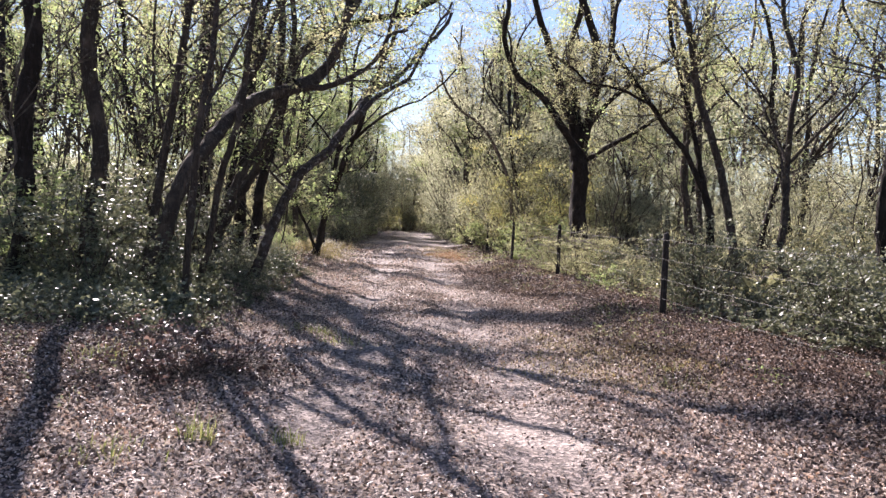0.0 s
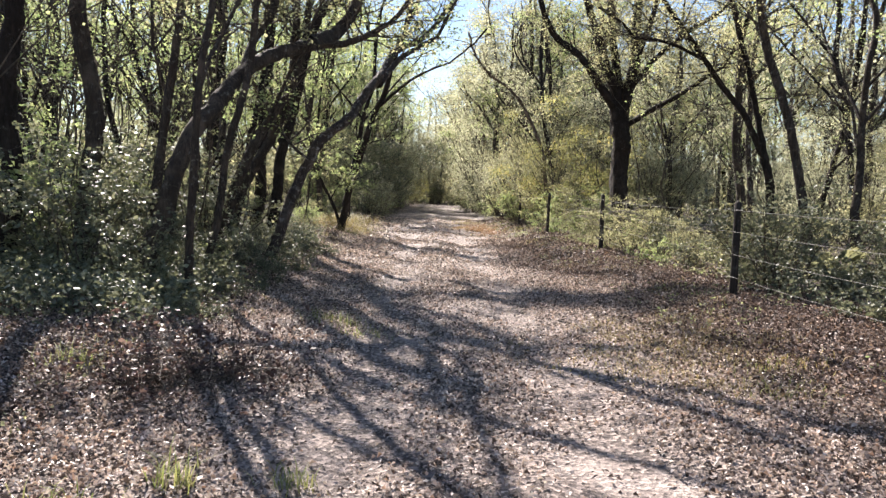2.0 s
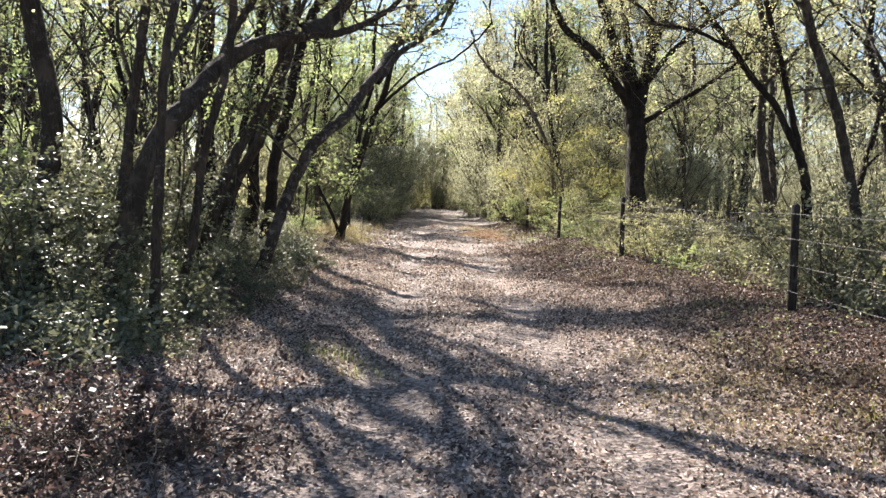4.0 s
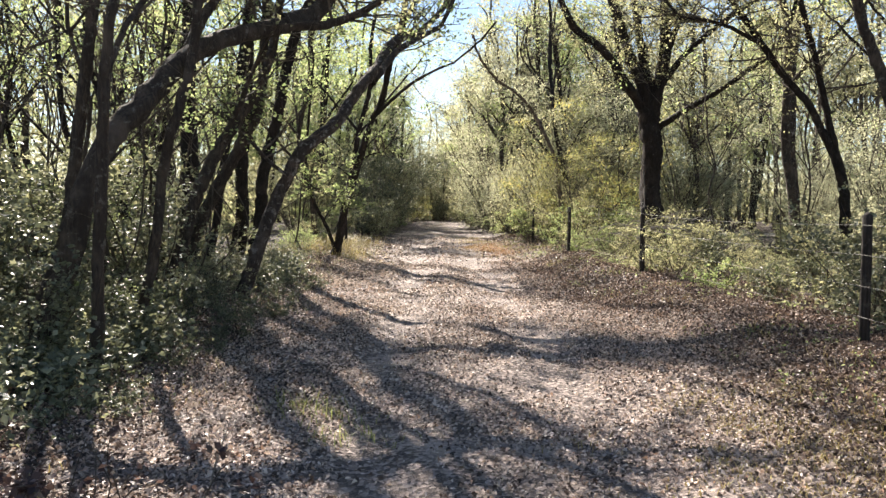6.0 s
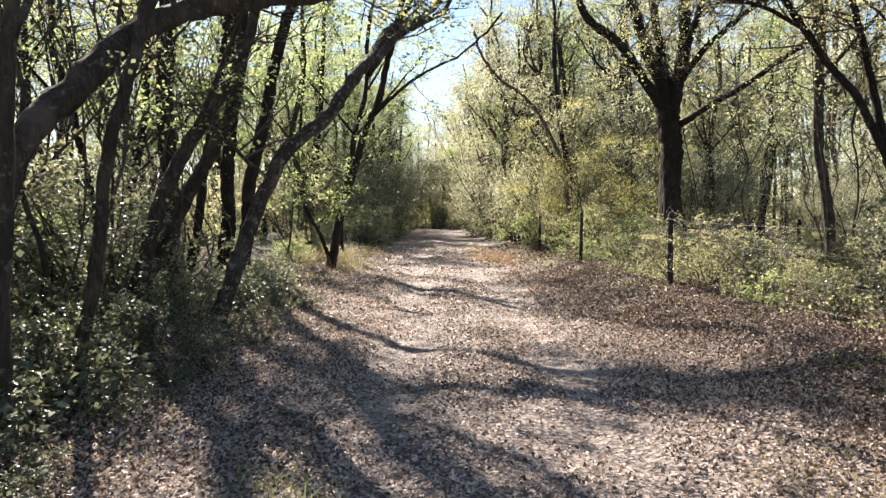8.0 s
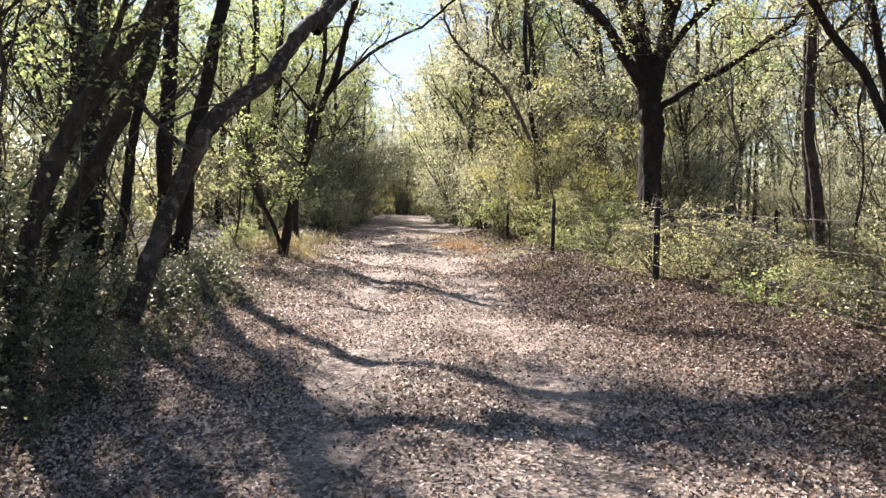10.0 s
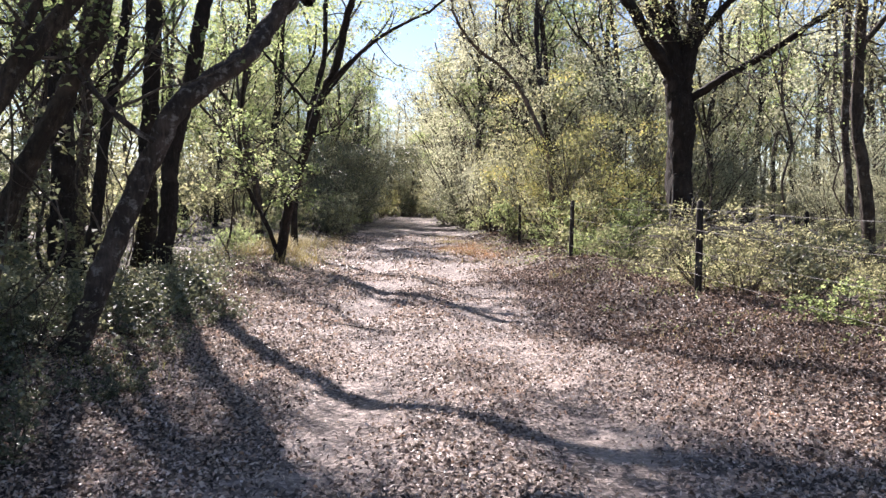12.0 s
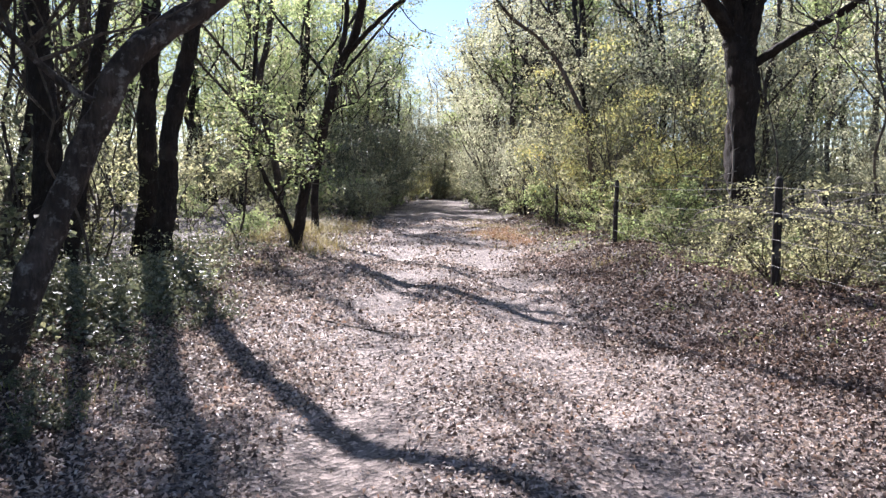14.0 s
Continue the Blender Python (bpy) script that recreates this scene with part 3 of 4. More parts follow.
tree("twin_tree", "tall dark trunk leaning towards the track", 23, at(-5.55, 20.8), [at(-5.55, 20.8), (-5.48, 20.8, 0.3), (-5.23, 20.8, 2.15), (-4.97, 20.8, 3.5), (-4.66, 20.8, 4.7), (-4.30, 20.8, 5.9), (-3.6, 20.8, 6.5), (-2.4, 20.8, 7.0), (-1.2, 20.7, 7.2)], 0.15, 0.07, (), BARK_OAK, LEAF_LIME, 8200, 0.058, 80, 2.0, 0.5, 3.5, group="twin trees")
tree("forked_tree", "slender tree forking from its base beside the track", 24, at(-4.34, 24.5), [at(-4.34, 24.5), (-4.25, 24.5, 0.3), (-3.98, 24.5, 1.5), (-3.75, 24.5, 2.4), (-3.27, 24.5, 3.8), (-3.0, 24.4, 4.3)], 0.115, 0.08,
     [([(-3.05, 24.42, 4.2), (-2.85, 24.3, 4.75), (-2.68, 24.1, 5.4), (-2.4, 24.0, 6.2)], 0.09, 0.05, 2.5),
      ([(-3.06, 24.4, 4.1), (-2.58, 24.0, 4.45), (-1.95, 23.5, 4.85), (-1.36, 23.0, 5.05), (-0.88, 22.6, 5.15)], 0.05, 0.02, 1.5),
      ([(-4.28, 24.5, 0.3), (-4.51, 24.5, 0.95), (-4.87, 24.5, 1.62), (-5.1, 24.5, 2.28), (-5.05, 24.5, 3.6), (-4.94, 24.5, 5.0)], 0.05, 0.03, 2.0),
      ([(-3.9, 24.5, 1.8), (-4.2, 24.2, 1.95), (-4.7, 23.8, 2.0)], 0.022, 0.01, 0.6), ([(-3.78, 24.5, 2.3), (-4.1, 24.0, 2.6), (-4.5, 23.6, 2.7)], 0.022, 0.01, 0.6),
      ([(-3.6, 24.5, 2.8), (-3.2, 24.0, 2.95), (-2.8, 23.6, 3.0)], 0.022, 0.01, 0.6), ([(-4.6, 24.5, 1.1), (-4.3, 24.1, 1.5), (-3.9, 23.8, 1.6)], 0.02, 0.01, 0.5)],
     BARK_OAK, LEAF_LIME, 3000, 0.066, 66, 1.0, group="track-side trees")
tree("crooked_tree", "crooked multi-limbed tree behind the wire fence", 25, at(6.65, 17.6), [at(6.65, 17.6), (6.55, 17.6, 0.6), (6.39, 17.6, 1.78), (6.19, 17.6, 2.5)], 0.095, 0.085,
     [([(6.2, 17.6, 2.45), (5.75, 17.6, 3.3), (5.28, 17.6, 3.85), (4.77, 17.45, 4.5), (4.26, 17.2, 5.0), (3.7, 17.0, 5.6)], 0.07, 0.035, 2.0),
      ([(4.82, 17.45, 4.42), (3.9, 17.0, 4.7), (3.04, 16.6, 4.72)], 0.04, 0.02, 1.0),
      ([(6.22, 17.6, 2.5), (5.9, 17.6, 3.77), (5.54, 17.4, 4.7), (5.22, 17.2, 5.6)], 0.065, 0.04, 2.5)],
     BARK_OAK, LEAF_OLIVE, 7000, 0.044, 84, 1.4, group="trees behind the fence", flare=0.3)
tree("crooked_tree", "bent grey trunk rising behind the fence", 26, at(5.75, 14.0), [at(5.75, 14.0), (5.62, 14, 0.9), (5.38, 14, 2.1), (5.08, 14, 3.1), (4.70, 14, 4.3), (4.4, 14, 5.6)], 0.08, 0.055, (), BARK_GREY, LEAF_OLIVE, 3600, 0.044, 44, 1.4, 0.5, 2.5, group="trees behind the fence", flare=0.3)
tree("edge_tree", "stout dark trunk standing behind the fence", 33, at(6.8, 11.0), [at(6.8, 11.0), (6.72, 11, 1.0), (6.68, 11, 2.4), (6.72, 11, 4.0), (6.6, 11, 6.0)], 0.16, 0.11, (), BARK_OAK, LEAF_GREEN, 4000, 0.048, 46, 1.6, 0.4, 3.0, group="trees behind the fence")
tree("slim_tree", "slim straight grey trunk in the clearing", 27, at(8.85, 25.0), [at(8.85, 25.0), (8.81, 25, 0.86), (8.64, 25, 2.73), (8.55, 25, 4.9), (8.64, 25, 6.43), (8.6, 25, 9)], 0.085, 0.065, (), BARK_PALE, LEAF_GREY, 2200, 0.055, 30, 1.5, 0.6, 3.0, group="trees behind the fence")
tree("bent_tree", "pale trunk bending over the bushes", 28, at(3.1, 32.0), [at(3.1, 32.0), (3.0, 32, 1.4), (2.9, 32, 2.45), (2.72, 32, 3.33), (2.01, 32, 4.91), (1.26, 31.5, 5.69), (0.55, 31, 6.1)], 0.09, 0.04, (), BARK_PINE, LEAF_GREY, 3600, 0.055, 40, 1.5, 0.4, 2.0, group="trees behind the fence")


# ---- woods, in a few forms that are planted again and again ----
def woodland(name, label, seed, height, r, lean, leaf_mat, leaves, leaf_size, bark_mat, twigs=30, twig_len=1.7, crown_from=0.4):
    rng = np.random.default_rng(seed)
    x = np.cumsum(rng.normal(lean * height / 6, 0.14, 6))
    y = np.cumsum(rng.normal(0, 0.14, 6))
    pts = [(0, 0, -0.1)] + [(x[i], y[i], height * 0.75 * (i + 1) / 6) for i in range(6)]
    limbs = []
    for k in range(3):
        f = rng.uniform(0.45, 0.8)
        i = int(f * 6)
        a = rng.uniform(0, 6.28)
        p = np.array(pts[i])
        w = np.array((math.cos(a), math.sin(a), 0))
        limbs.append(([p - (0, 0, 0.1), p + w * 0.6 + (0, 0, 0.6), p + w * 1.4 + (0, 0, 1.5)], r * 0.45, r * 0.2, height * 0.15))
    limbs.append(([pts[5], pts[6]], r * 0.6, r * 0.3, height * 0.25))
    return tree(name, label, seed, (0, 0, 0), pts, r, r * 0.55, limbs, bark_mat, leaf_mat, leaves, leaf_size, twigs, twig_len, crown_from, 0.0, group="woodland trees", sides=8)


def shrub(name, label, seed, height, spread, leaf_mat, leaves, leaf_size, stems=9, width=0.42, group="undergrowth", wood_mat=None, twigs=6, flat=None):
    """A bush of many stems with twigs and small leaves."""
    rng = np.random.default_rng(seed)
    root = new(name)
    tagged(root, label, "shrub", group)
    wood, tips = Bag(), []
    for k in range(stems):
        a = rng.uniform(0, 6.28)
        way = (math.cos(a) * spread, math.sin(a) * spread, 1.0)
        s = stray((0.12 * math.cos(a), 0.12 * math.sin(a), -0.05), way, height * rng.uniform(0.65, 1.15), rng, 0.17, 0.02, 7)
        stem = Bag()
        stem.tube(s, 0.011 * height ** 0.5, 0.003, 4, rng, 0.1)
        part("stem", stem.mesh("stem", wood_mat or TWIG), root)
        subs = sprout(s, 0.15, 1.0, twigs, height * 0.33, rng)
        for b in subs:
            wood.tube(b[::3], 0.005, 0.0015, 3, rng, 0.1)
        tips += [s] + subs
    part("twig_growth", wood.mesh("twig_growth", wood_mat or TWIG), root, kind="stuff")
    crown = Bag()
    if height > 4:
        stem_pts = np.concatenate([t[2:] for t in tips[::twigs + 1]])
        hubs = stem_pts[rng.integers(0, len(stem_pts), 34)] + rng.normal(0, 0.3, (34, 3))
        p, face = sprays(hubs, height * 0.115, leaves, rng, 0.7, height * 0.07)
        p[:, 2] = np.abs(p[:, 2]) + 0.02
        crown.leaves_on(p, face, leaf_size, rng, width)
    else:
        p = along(tips, leaves, 0.07 * height ** 0.5, rng, 10)
        p[:, 2] = np.abs(p[:, 2]) + 0.02
        crown.leaves(p, leaf_size, rng, width, flat)
    part("foliage", crown.mesh("foliage", leaf_mat), root)
    return root


FORMS = {
    "wood": [woodland("woodland_tree", "slim woodland tree with thin lime-green foliage", 41, 10.5, 0.10, 0.10, LEAF_LIME, 5200, 0.062, BARK_OAK),
             woodland("woodland_tree", "woodland tree with sparse olive foliage", 42, 12, 0.13, -0.06, LEAF_OLIVE, 5200, 0.062, BARK_GREY),
             woodland("woodland_tree", "slim crooked tree with grey-green leaves", 43, 9.5, 0.10, 0.05, LEAF_GREY, 5200, 0.062, BARK_GREY),
             woodland("woodland_tree", "woodland tree turning golden yellow", 44, 9, 0.10, -0.1, LEAF_GOLD, 2600, 0.11, BARK_OAK),
             woodland("woodland_tree", "dark evergreen woodland tree", 45, 9.5, 0.13, 0.02, LEAF_GREEN, 3800, 0.10, BARK_OAK, 40, 1.7, 0.2)],
    "tall": [woodland("tall_tree", "tall woodland tree with olive foliage", 47, 16, 0.17, 0.03, LEAF_OLIVE, 4800, 0.13, BARK_GREY, 48, 2.4),
             woodland("tall_tree", "tall woodland tree with grey-green foliage", 48, 15, 0.16, -0.04, LEAF_GREY, 4800, 0.13, BARK_GREY, 48, 2.4),
             woodland("tall_tree", "tall leafy lime-green woodland tree", 49, 15, 0.16, 0.05, LEAF_LIME, 5200, 0.13, BARK_OAK, 48, 2.4),
             woodland("tall_tree", "tall dark evergreen tree", 50, 14, 0.17, 0.0, LEAF_DARK, 4800, 0.13, BARK_OAK, 50, 2.4)],
    "bare": [woodland("bare_tree", "nearly leafless tree with many fine dark twigs", 75, 11, 0.11, 0.08, LEAF_OLIVE, 900, 0.08, BARK_OAK, 80, 2.2),
             woodland("bare_tree", "nearly leafless crooked tree with grey twigs", 76, 9, 0.10, -0.08, LEAF_GREY, 900, 0.08, BARK_GREY, 80, 2.0)],
    "sapling": [woodland("sapling", "thin upright sapling with a few leaves", 78, 4.6, 0.022, 0.06, LEAF_LIME, 260, 0.055, TWIG, 14, 0.8),
                woodland("sapling", "thin crooked sapling among the trees", 79, 5.4, 0.026, -0.08, LEAF_OLIVE, 260, 0.055, BARK_GREY, 14, 0.9)],
    "mass": [shrub("draped_thicket", "tall mass of pale grey-green leaves draped over trees", 71, 6.0, 0.42, LEAF_GREY, 7400, 0.068, 14),
             shrub("draped_thicket", "tall mass of olive foliage and hanging vines", 72, 5.2, 0.5, LEAF_OLIVE, 7200, 0.068, 14),
             shrub("draped_thicket", "tall tangle of vines turning golden yellow", 73, 5.0, 0.45, LEAF_GOLD, 7500, 0.055, 12),
             # evergreen, with the darkest leaf so its colour also carries the side's shade
             shrub("evergreen_thicket", "tall dense dark evergreen thicket, toned darker for its shaded side", 74, 5.5, 0.35, LEAF_DARK, 8000, 0.08, 14)],
    "pine": [woodland("pine_tree", "tall thin pale-barked pine with a bare trunk", 46, 18, 0.13, 0.01, LEAF_GREY, 1500, 0.16, BARK_PINE, 16, 1.6)],
    "dark": [shrub("evergreen_shrub", "dense shrub with small glossy dark leaves", 51, 1.7, 0.55, LEAF_DARK, 1500, 0.075, flat=0.6),
             shrub("evergreen_shrub", "tall loose shrub with glossy dark leaves", 52, 2.6, 0.4, LEAF_DARK, 1800, 0.08, flat=0.6),
             shrub("evergreen_shrub", "low spreading glossy-leaved shrub", 53, 0.9, 0.9, LEAF_DARK, 1100, 0.068, flat=0.6)],
    "spray": [shrub("leafy_sapling", "tall thin sapling with sunlit yellow-green leaf sprays", 61, 2.9, 0.3, LEAF_LIME, 1300, 0.075, 5, flat=0.45),
              shrub("leafy_sapling", "loose upright shrub with green leaf sprays", 62, 2.3, 0.42, LEAF_GREEN, 1300, 0.075, 6, flat=0.45)],
    "twiggy": [shrub("twiggy_bush", "low bush of pale bare twigs with few leaves", 58, 1.3, 0.9, LEAF_OLIVE, 700, 0.05, 12, wood_mat=DEAD, twigs=12),
               shrub("twiggy_bush", "straggling bush of thin grey twigs and small leaves", 59, 1.7, 0.6, LEAF_GREY, 1000, 0.05, 12, wood_mat=TWIG, twigs=12)],
    "light": [shrub("yellow_green_bush", "bright yellow-green leafy bush", 54, 2.0, 0.7, LEAF_LIME, 2300, 0.058),
              shrub("olive_bush", "loose olive-green bush with arching twigs", 55, 2.3, 0.7, LEAF_OLIVE, 2300, 0.058),
              shrub("grey_green_bush", "dense pale grey-green bush", 56, 2.8, 0.55, LEAF_GREY, 2900, 0.06),
              shrub("yellow_green_bush", "small sunlit yellow-green bush", 57, 1.1, 0.8, LEAF_LIME, 1300, 0.06)],
}
used = set()


def plant(kind, index, x, y, size, turn):
    ob = FORMS[kind][index]
    m = pose(x, y, float(land(x, y)) - 0.03, 0, 0, turn)
    if ob.name not in used:
        used.add(ob.name)
        ob.matrix_basis = m
        ob.scale = (size, size, size)
        return ob
    made = copy_thing(ob, m)
    made.scale = (size, size, size)
    return made


HEROES = [(4.32, 23), (-3.8, 14.6), (-4.15, 9.9), (-5.5, 11.2), (-6.2, 10.5), (-3.42, 9.6), (-6.2, 21.8), (-5.55, 20.8), (-4.34, 24.5), (6.65, 17.6), (5.75, 14), (8.85, 25)]


def open_strip(x, y):
    """The open ground that runs from the fence back to the sandy clearing."""
    return 21 < y < 44 and x > 5 and abs(x - 0.385 * (y - 6.5)) < 0.5 + 0.035 * y


def scatter(seed, count, kinds, u0, u1, y0, y1, s0, s1, gap=0.8):
    """Plants strewn over a strip beside the track; u counts from its middle line."""
    rng = np.random.default_rng(seed)
    put, tries = [], 0
    while len(put) < count and tries < count * 30:
        tries += 1
        u, y = rng.uniform(u0, u1), rng.uniform(y0, y1)
        x = u + centre(y)
        if open_strip(x, y) or any((x - a) ** 2 + (y - b) ** 2 < gap * gap for a, b in put) or any((x - a) ** 2 + (y - b) ** 2 < 0.3 for a, b in HEROES):
            continue
        put.append((x, y))
        kind, index = kinds[rng.integers(len(kinds))]
        plant(kind, index, x, y, rng.uniform(s0, s1), rng.uniform(0, 360))


S = [("spray", 0), ("spray", 1)]
D0, D1, D2 = ("dark", 0), ("dark", 1), ("dark", 2)
Y0, OL, GR, Y1 = ("light", 0), ("light", 1), ("light", 2), ("light", 3)
W = [("wood", i) for i in range(5)]
T = [("tall", i) for i in range(4)]
M = [("mass", i) for i in range(4)]
N = [("bare", 0), ("bare", 1)]
B = [("twiggy", 0), ("twiggy", 1)]
# undergrowth of the thicket
scatter(1, 7, [D0, D1, D0], -5.6, -3.9, 9.6, 14, 0.5, 0.8, 0.7)
scatter(45, 15, [S[0], S[1], S[1]], -8.0, -4.0, 9.8, 17, 0.7, 1.1, 0.7)
for k, (x, y, size) in enumerate([(-4.0, 9.5, 0.6), (-4.75, 9.6, 0.7), (-3.6, 10.6, 0.5)]):
    plant("dark", k % 2, x, y, size, 61 * k)
scatter(2, 14, [D2, D2, D2, Y1, B[1]], -5.2, -3.3, 10.5, 14, 0.4, 0.65, 0.6)
scatter(43, 12, [D2, D2, Y1, B[1]], -5.2, -3.1, 14, 20, 0.28, 0.45, 0.6)
scatter(19, 24, [D2, D2, D2, D0], -3.9, -2.5, 9.3, 17, 0.25, 0.42, 0.4)
scatter(44, 9, [D2, D2, Y1], -3.9, -2.7, 8.2, 9.6, 0.22, 0.36, 0.35)
scatter(3, 15, [D1, GR, OL, Y0], -11, -6.0, 13, 24, 0.7, 1.1, 1.2)
scatter(40, 6, [D2, D2, B[1]], -9, -5.5, 6, 10, 0.3, 0.5, 0.9)
scatter(4, 14, [GR, OL, Y0], -18, -7, 22, 42, 0.9, 1.6, 1.7)
scatter(5, 9, [Y1, Y1, OL, D2, B[1]], -5.4, -3.9, 25.5, 36, 0.5, 0.8, 1.0)
# bushes along and behind the fence
scatter(6, 18, [Y0, Y0, OL, Y1], 3.5, 6.4, 25, 36, 0.7, 1.0, 0.8)
scatter(7, 34, [OL, Y1, D0, B[1], B[0], OL], 4.0, 7.5, 13.5, 24, 0.4, 0.62, 0.6)
# dark-leaved kinds, chosen partly to stand for the shade by the near fence
scatter(8, 44, [D0, D0, D2, D1], 4.6, 8.6, 4.5, 14.0, 0.45, 0.72, 0.55)
scatter(9, 20, [OL, GR, GR, Y1, B[1]], 8.5, 18, 16, 34, 0.55, 0.85, 1.5)
scatter(10, 14, [GR, OL, GR, Y0], 3.6, 7, 36, 60, 0.9, 1.4, 1.3)
scatter(11, 12, [D1, GR, D0, Y0], -6.5, -3.2, 36, 62, 0.8, 1.3, 1.2)
# tall masses of foliage
scatter(32, 12, [GR, OL, Y0, D1], 2.5, 3.9, 38, 66, 0.6, 1.0, 1.0)
scatter(33, 10, [OL, D1, GR, Y1], -3.6, -2.4, 36, 66, 0.6, 1.0, 1.0)
scatter(34, 6, [M[0], M[1]], 3.3, 4.4, 44, 66, 0.9, 1.2, 2.5)
scatter(35, 4, [M[1], M[0]], -4.2, -3.3, 54, 66, 0.9, 1.2, 2.5)
scatter(36, 32, [("sapling", 0), ("sapling", 1), ("sapling", 0)], -9, -3.9, 9.5, 26, 0.8, 1.3, 0.6)
scatter(37, 12, [("sapling", 0), ("sapling", 1)], 5.0, 13, 14, 31, 0.7, 1.1, 1.2)
scatter(46, 6, [T[1], T[2], T[1]], 4.8, 9, 41, 56, 0.9, 1.05, 2.0)
scatter(48, 5, [N[0], N[1]], 4.5, 10, 34, 50, 1.0, 1.2, 1.8)
scatter(39, 9, [GR, OL, GR, D1], -4, 4.5, 80, 86, 0.9, 1.3, 0.9)
scatter(12, 14, [M[0], M[0], M[1], M[1]], 4.4, 10, 31, 58, 0.8, 1.25, 2.0)
for k, (x, y, size) in enumerate([(3.5, 29.3, 0.95), (3.2, 31.2, 0.8)]):
    plant("mass", 2, x, y, size, 130 * k)
scatter(18, 6, [M[1], M[0], M[1]], -12, -6.5, 36, 60, 0.9, 1.3, 2.4)
scatter(15, 20, [M[0], M[1], M[0]], 9.5, 22, 26, 46, 0.6, 1.05, 2.3)
scatter(16, 8, [M[1], M[0], M[0]], -20, -10, 27, 40, 0.6, 0.95, 2.8)
scatter(17, 9, [M[0], M[1], M[0]], -5, 5, 84, 92, 1.0, 1.4, 1.6)
# woods
scatter(20, 19, [W[0], W[0], W[1], W[2], W[0]], -22, -9.0, 17, 36, 0.7, 1.1, 1.7)
scatter(21, 6, [W[0], W[0], W[0]], -12, -5.4, 41, 64, 0.8, 1.1, 1.6)
scatter(22, 13, [W[2], W[1], W[0], W[3], W[2]], 5.0, 16, 29, 60, 0.8, 1.15, 1.6)
scatter(23, 9, [W[2], W[1], W[2], W[0]], 8.2, 20, 12, 27, 0.7, 1.0, 1.8)
scatter(50, 7, [M[1], M[0]], 9.5, 17, 13, 22, 0.55, 0.75, 1.8)
scatter(24, 10, [("pine", 0)], 11, 32, 28, 55, 0.8, 1.1, 3.0)
scatter(25, 5, [W[0], W[1], W[4]], -18, -7.5, -12, 6, 0.8, 1.1, 2.5)
scatter(26, 5, [W[1], W[2], W[3]], 6.5, 20, -12, 6, 0.8, 1.1, 2.5)
scatter(27, 27, [T[2], T[2], T[1], T[2]], -26, -5.0, 44, 74, 0.8, 1.15, 2.2)
scatter(28, 28, [T[0], T[1], T[1], T[2]], 4.8, 26, 46, 72, 0.75, 1.1, 2.0)
scatter(41, 6, [T[1], T[0], T[1], T[2]], 12, 26, 42, 52, 0.75, 0.95, 2.4)
scatter(42, 4, [M[0], M[1]], 6.5, 10, 30, 38, 0.9, 1.1, 2.2)
scatter(29, 6, [T[2], T[1], T[2]], -22, -11, 28, 44, 0.75, 1.0, 2.4)
scatter(30, 6, N, -14, -7.5, 15, 32, 0.8, 1.1, 1.5)
for k, (index, u, y, size) in enumerate([(1, 3.5, 43, 0.85), (0, 3.2, 51, 0.9), (2, -4.1, 57, 0.9), (3, -3.5, 63, 0.9), (1, 4.0, 48, 0.8), (0, 3.9, 57, 0.9), (1, 3.3, 65, 0.9)]):
    plant("tall", index, u + centre(y), y, size, 77 * k)
for k, (index, u, y, size) in enumerate([(1, -2.4, 93, 1.0), (0, 0.4, 94, 0.85), (2, 2.8, 92, 0.95), (1, -0.8, 97, 1.0), (0, 4.6, 88, 1.0), (3, -5.0, 80, 0.95), (1, 4.4, 76, 0.9), (2, 3.2, 60, 0.85), (1, 3.0, 70, 0.9), (0, 3.2, 80, 0.9), (2, -3.6, 68, 0.9), (3, -3.6, 76, 0.9), (2, -3.4, 84, 0.95), (1, 1.2, 88, 0.7), (0, -1.2, 90, 0.75)]):
    plant("tall", index, u + centre(y), y, size, 77 * k + 360)
for k, (index, u, y, size) in enumerate([(2, -1.9, 78, 0.75), (0, 3.3, 47, 1.5), (3, -3.7, 44, 1.1), (3, -4.0, 49, 1.3), (3, -3.7, 55, 1.25), (3, -3.6, 62, 1.3), (3, -3.6, 70, 1.3), (0, -4.5, 91, 1.7), (1, -1.5, 93, 1.5), (0, 1.6, 92, 1.5), (1, 4.6, 90, 1.8), (0, 3.8, 68, 1.4), (1, 3.9, 74, 1.4), (0, 4.0, 36, 0.95), (0, 3.7, 40.5, 1.05), (1, 4.3, 33, 0.85)]):
    plant("mass", index, u + centre(y), y, size, 77 * k)
plant("wood", 0, -3.3 + centre(28.5), 28.5, 1.0, 40)
for kind, index, u, y, size in (("wood", 1, -7.6, 24.6, 1.1), ("bare", 1, -4.7, 31.0, 1.2), ("bare", 0, 3.3, 43.5, 1.1), ("bare", 1, 3.1, 54.0, 1.3), ("wood", 0, -6.8, 19.0, 0.85), ("bare", 1, -3.2, 60.0, 1.3)):
    plant(kind, index, u + centre(y), y, size, 50 * y)
scatter(31, 6, N, 7.5, 18, 14, 40, 0.8, 1.1, 1.8)


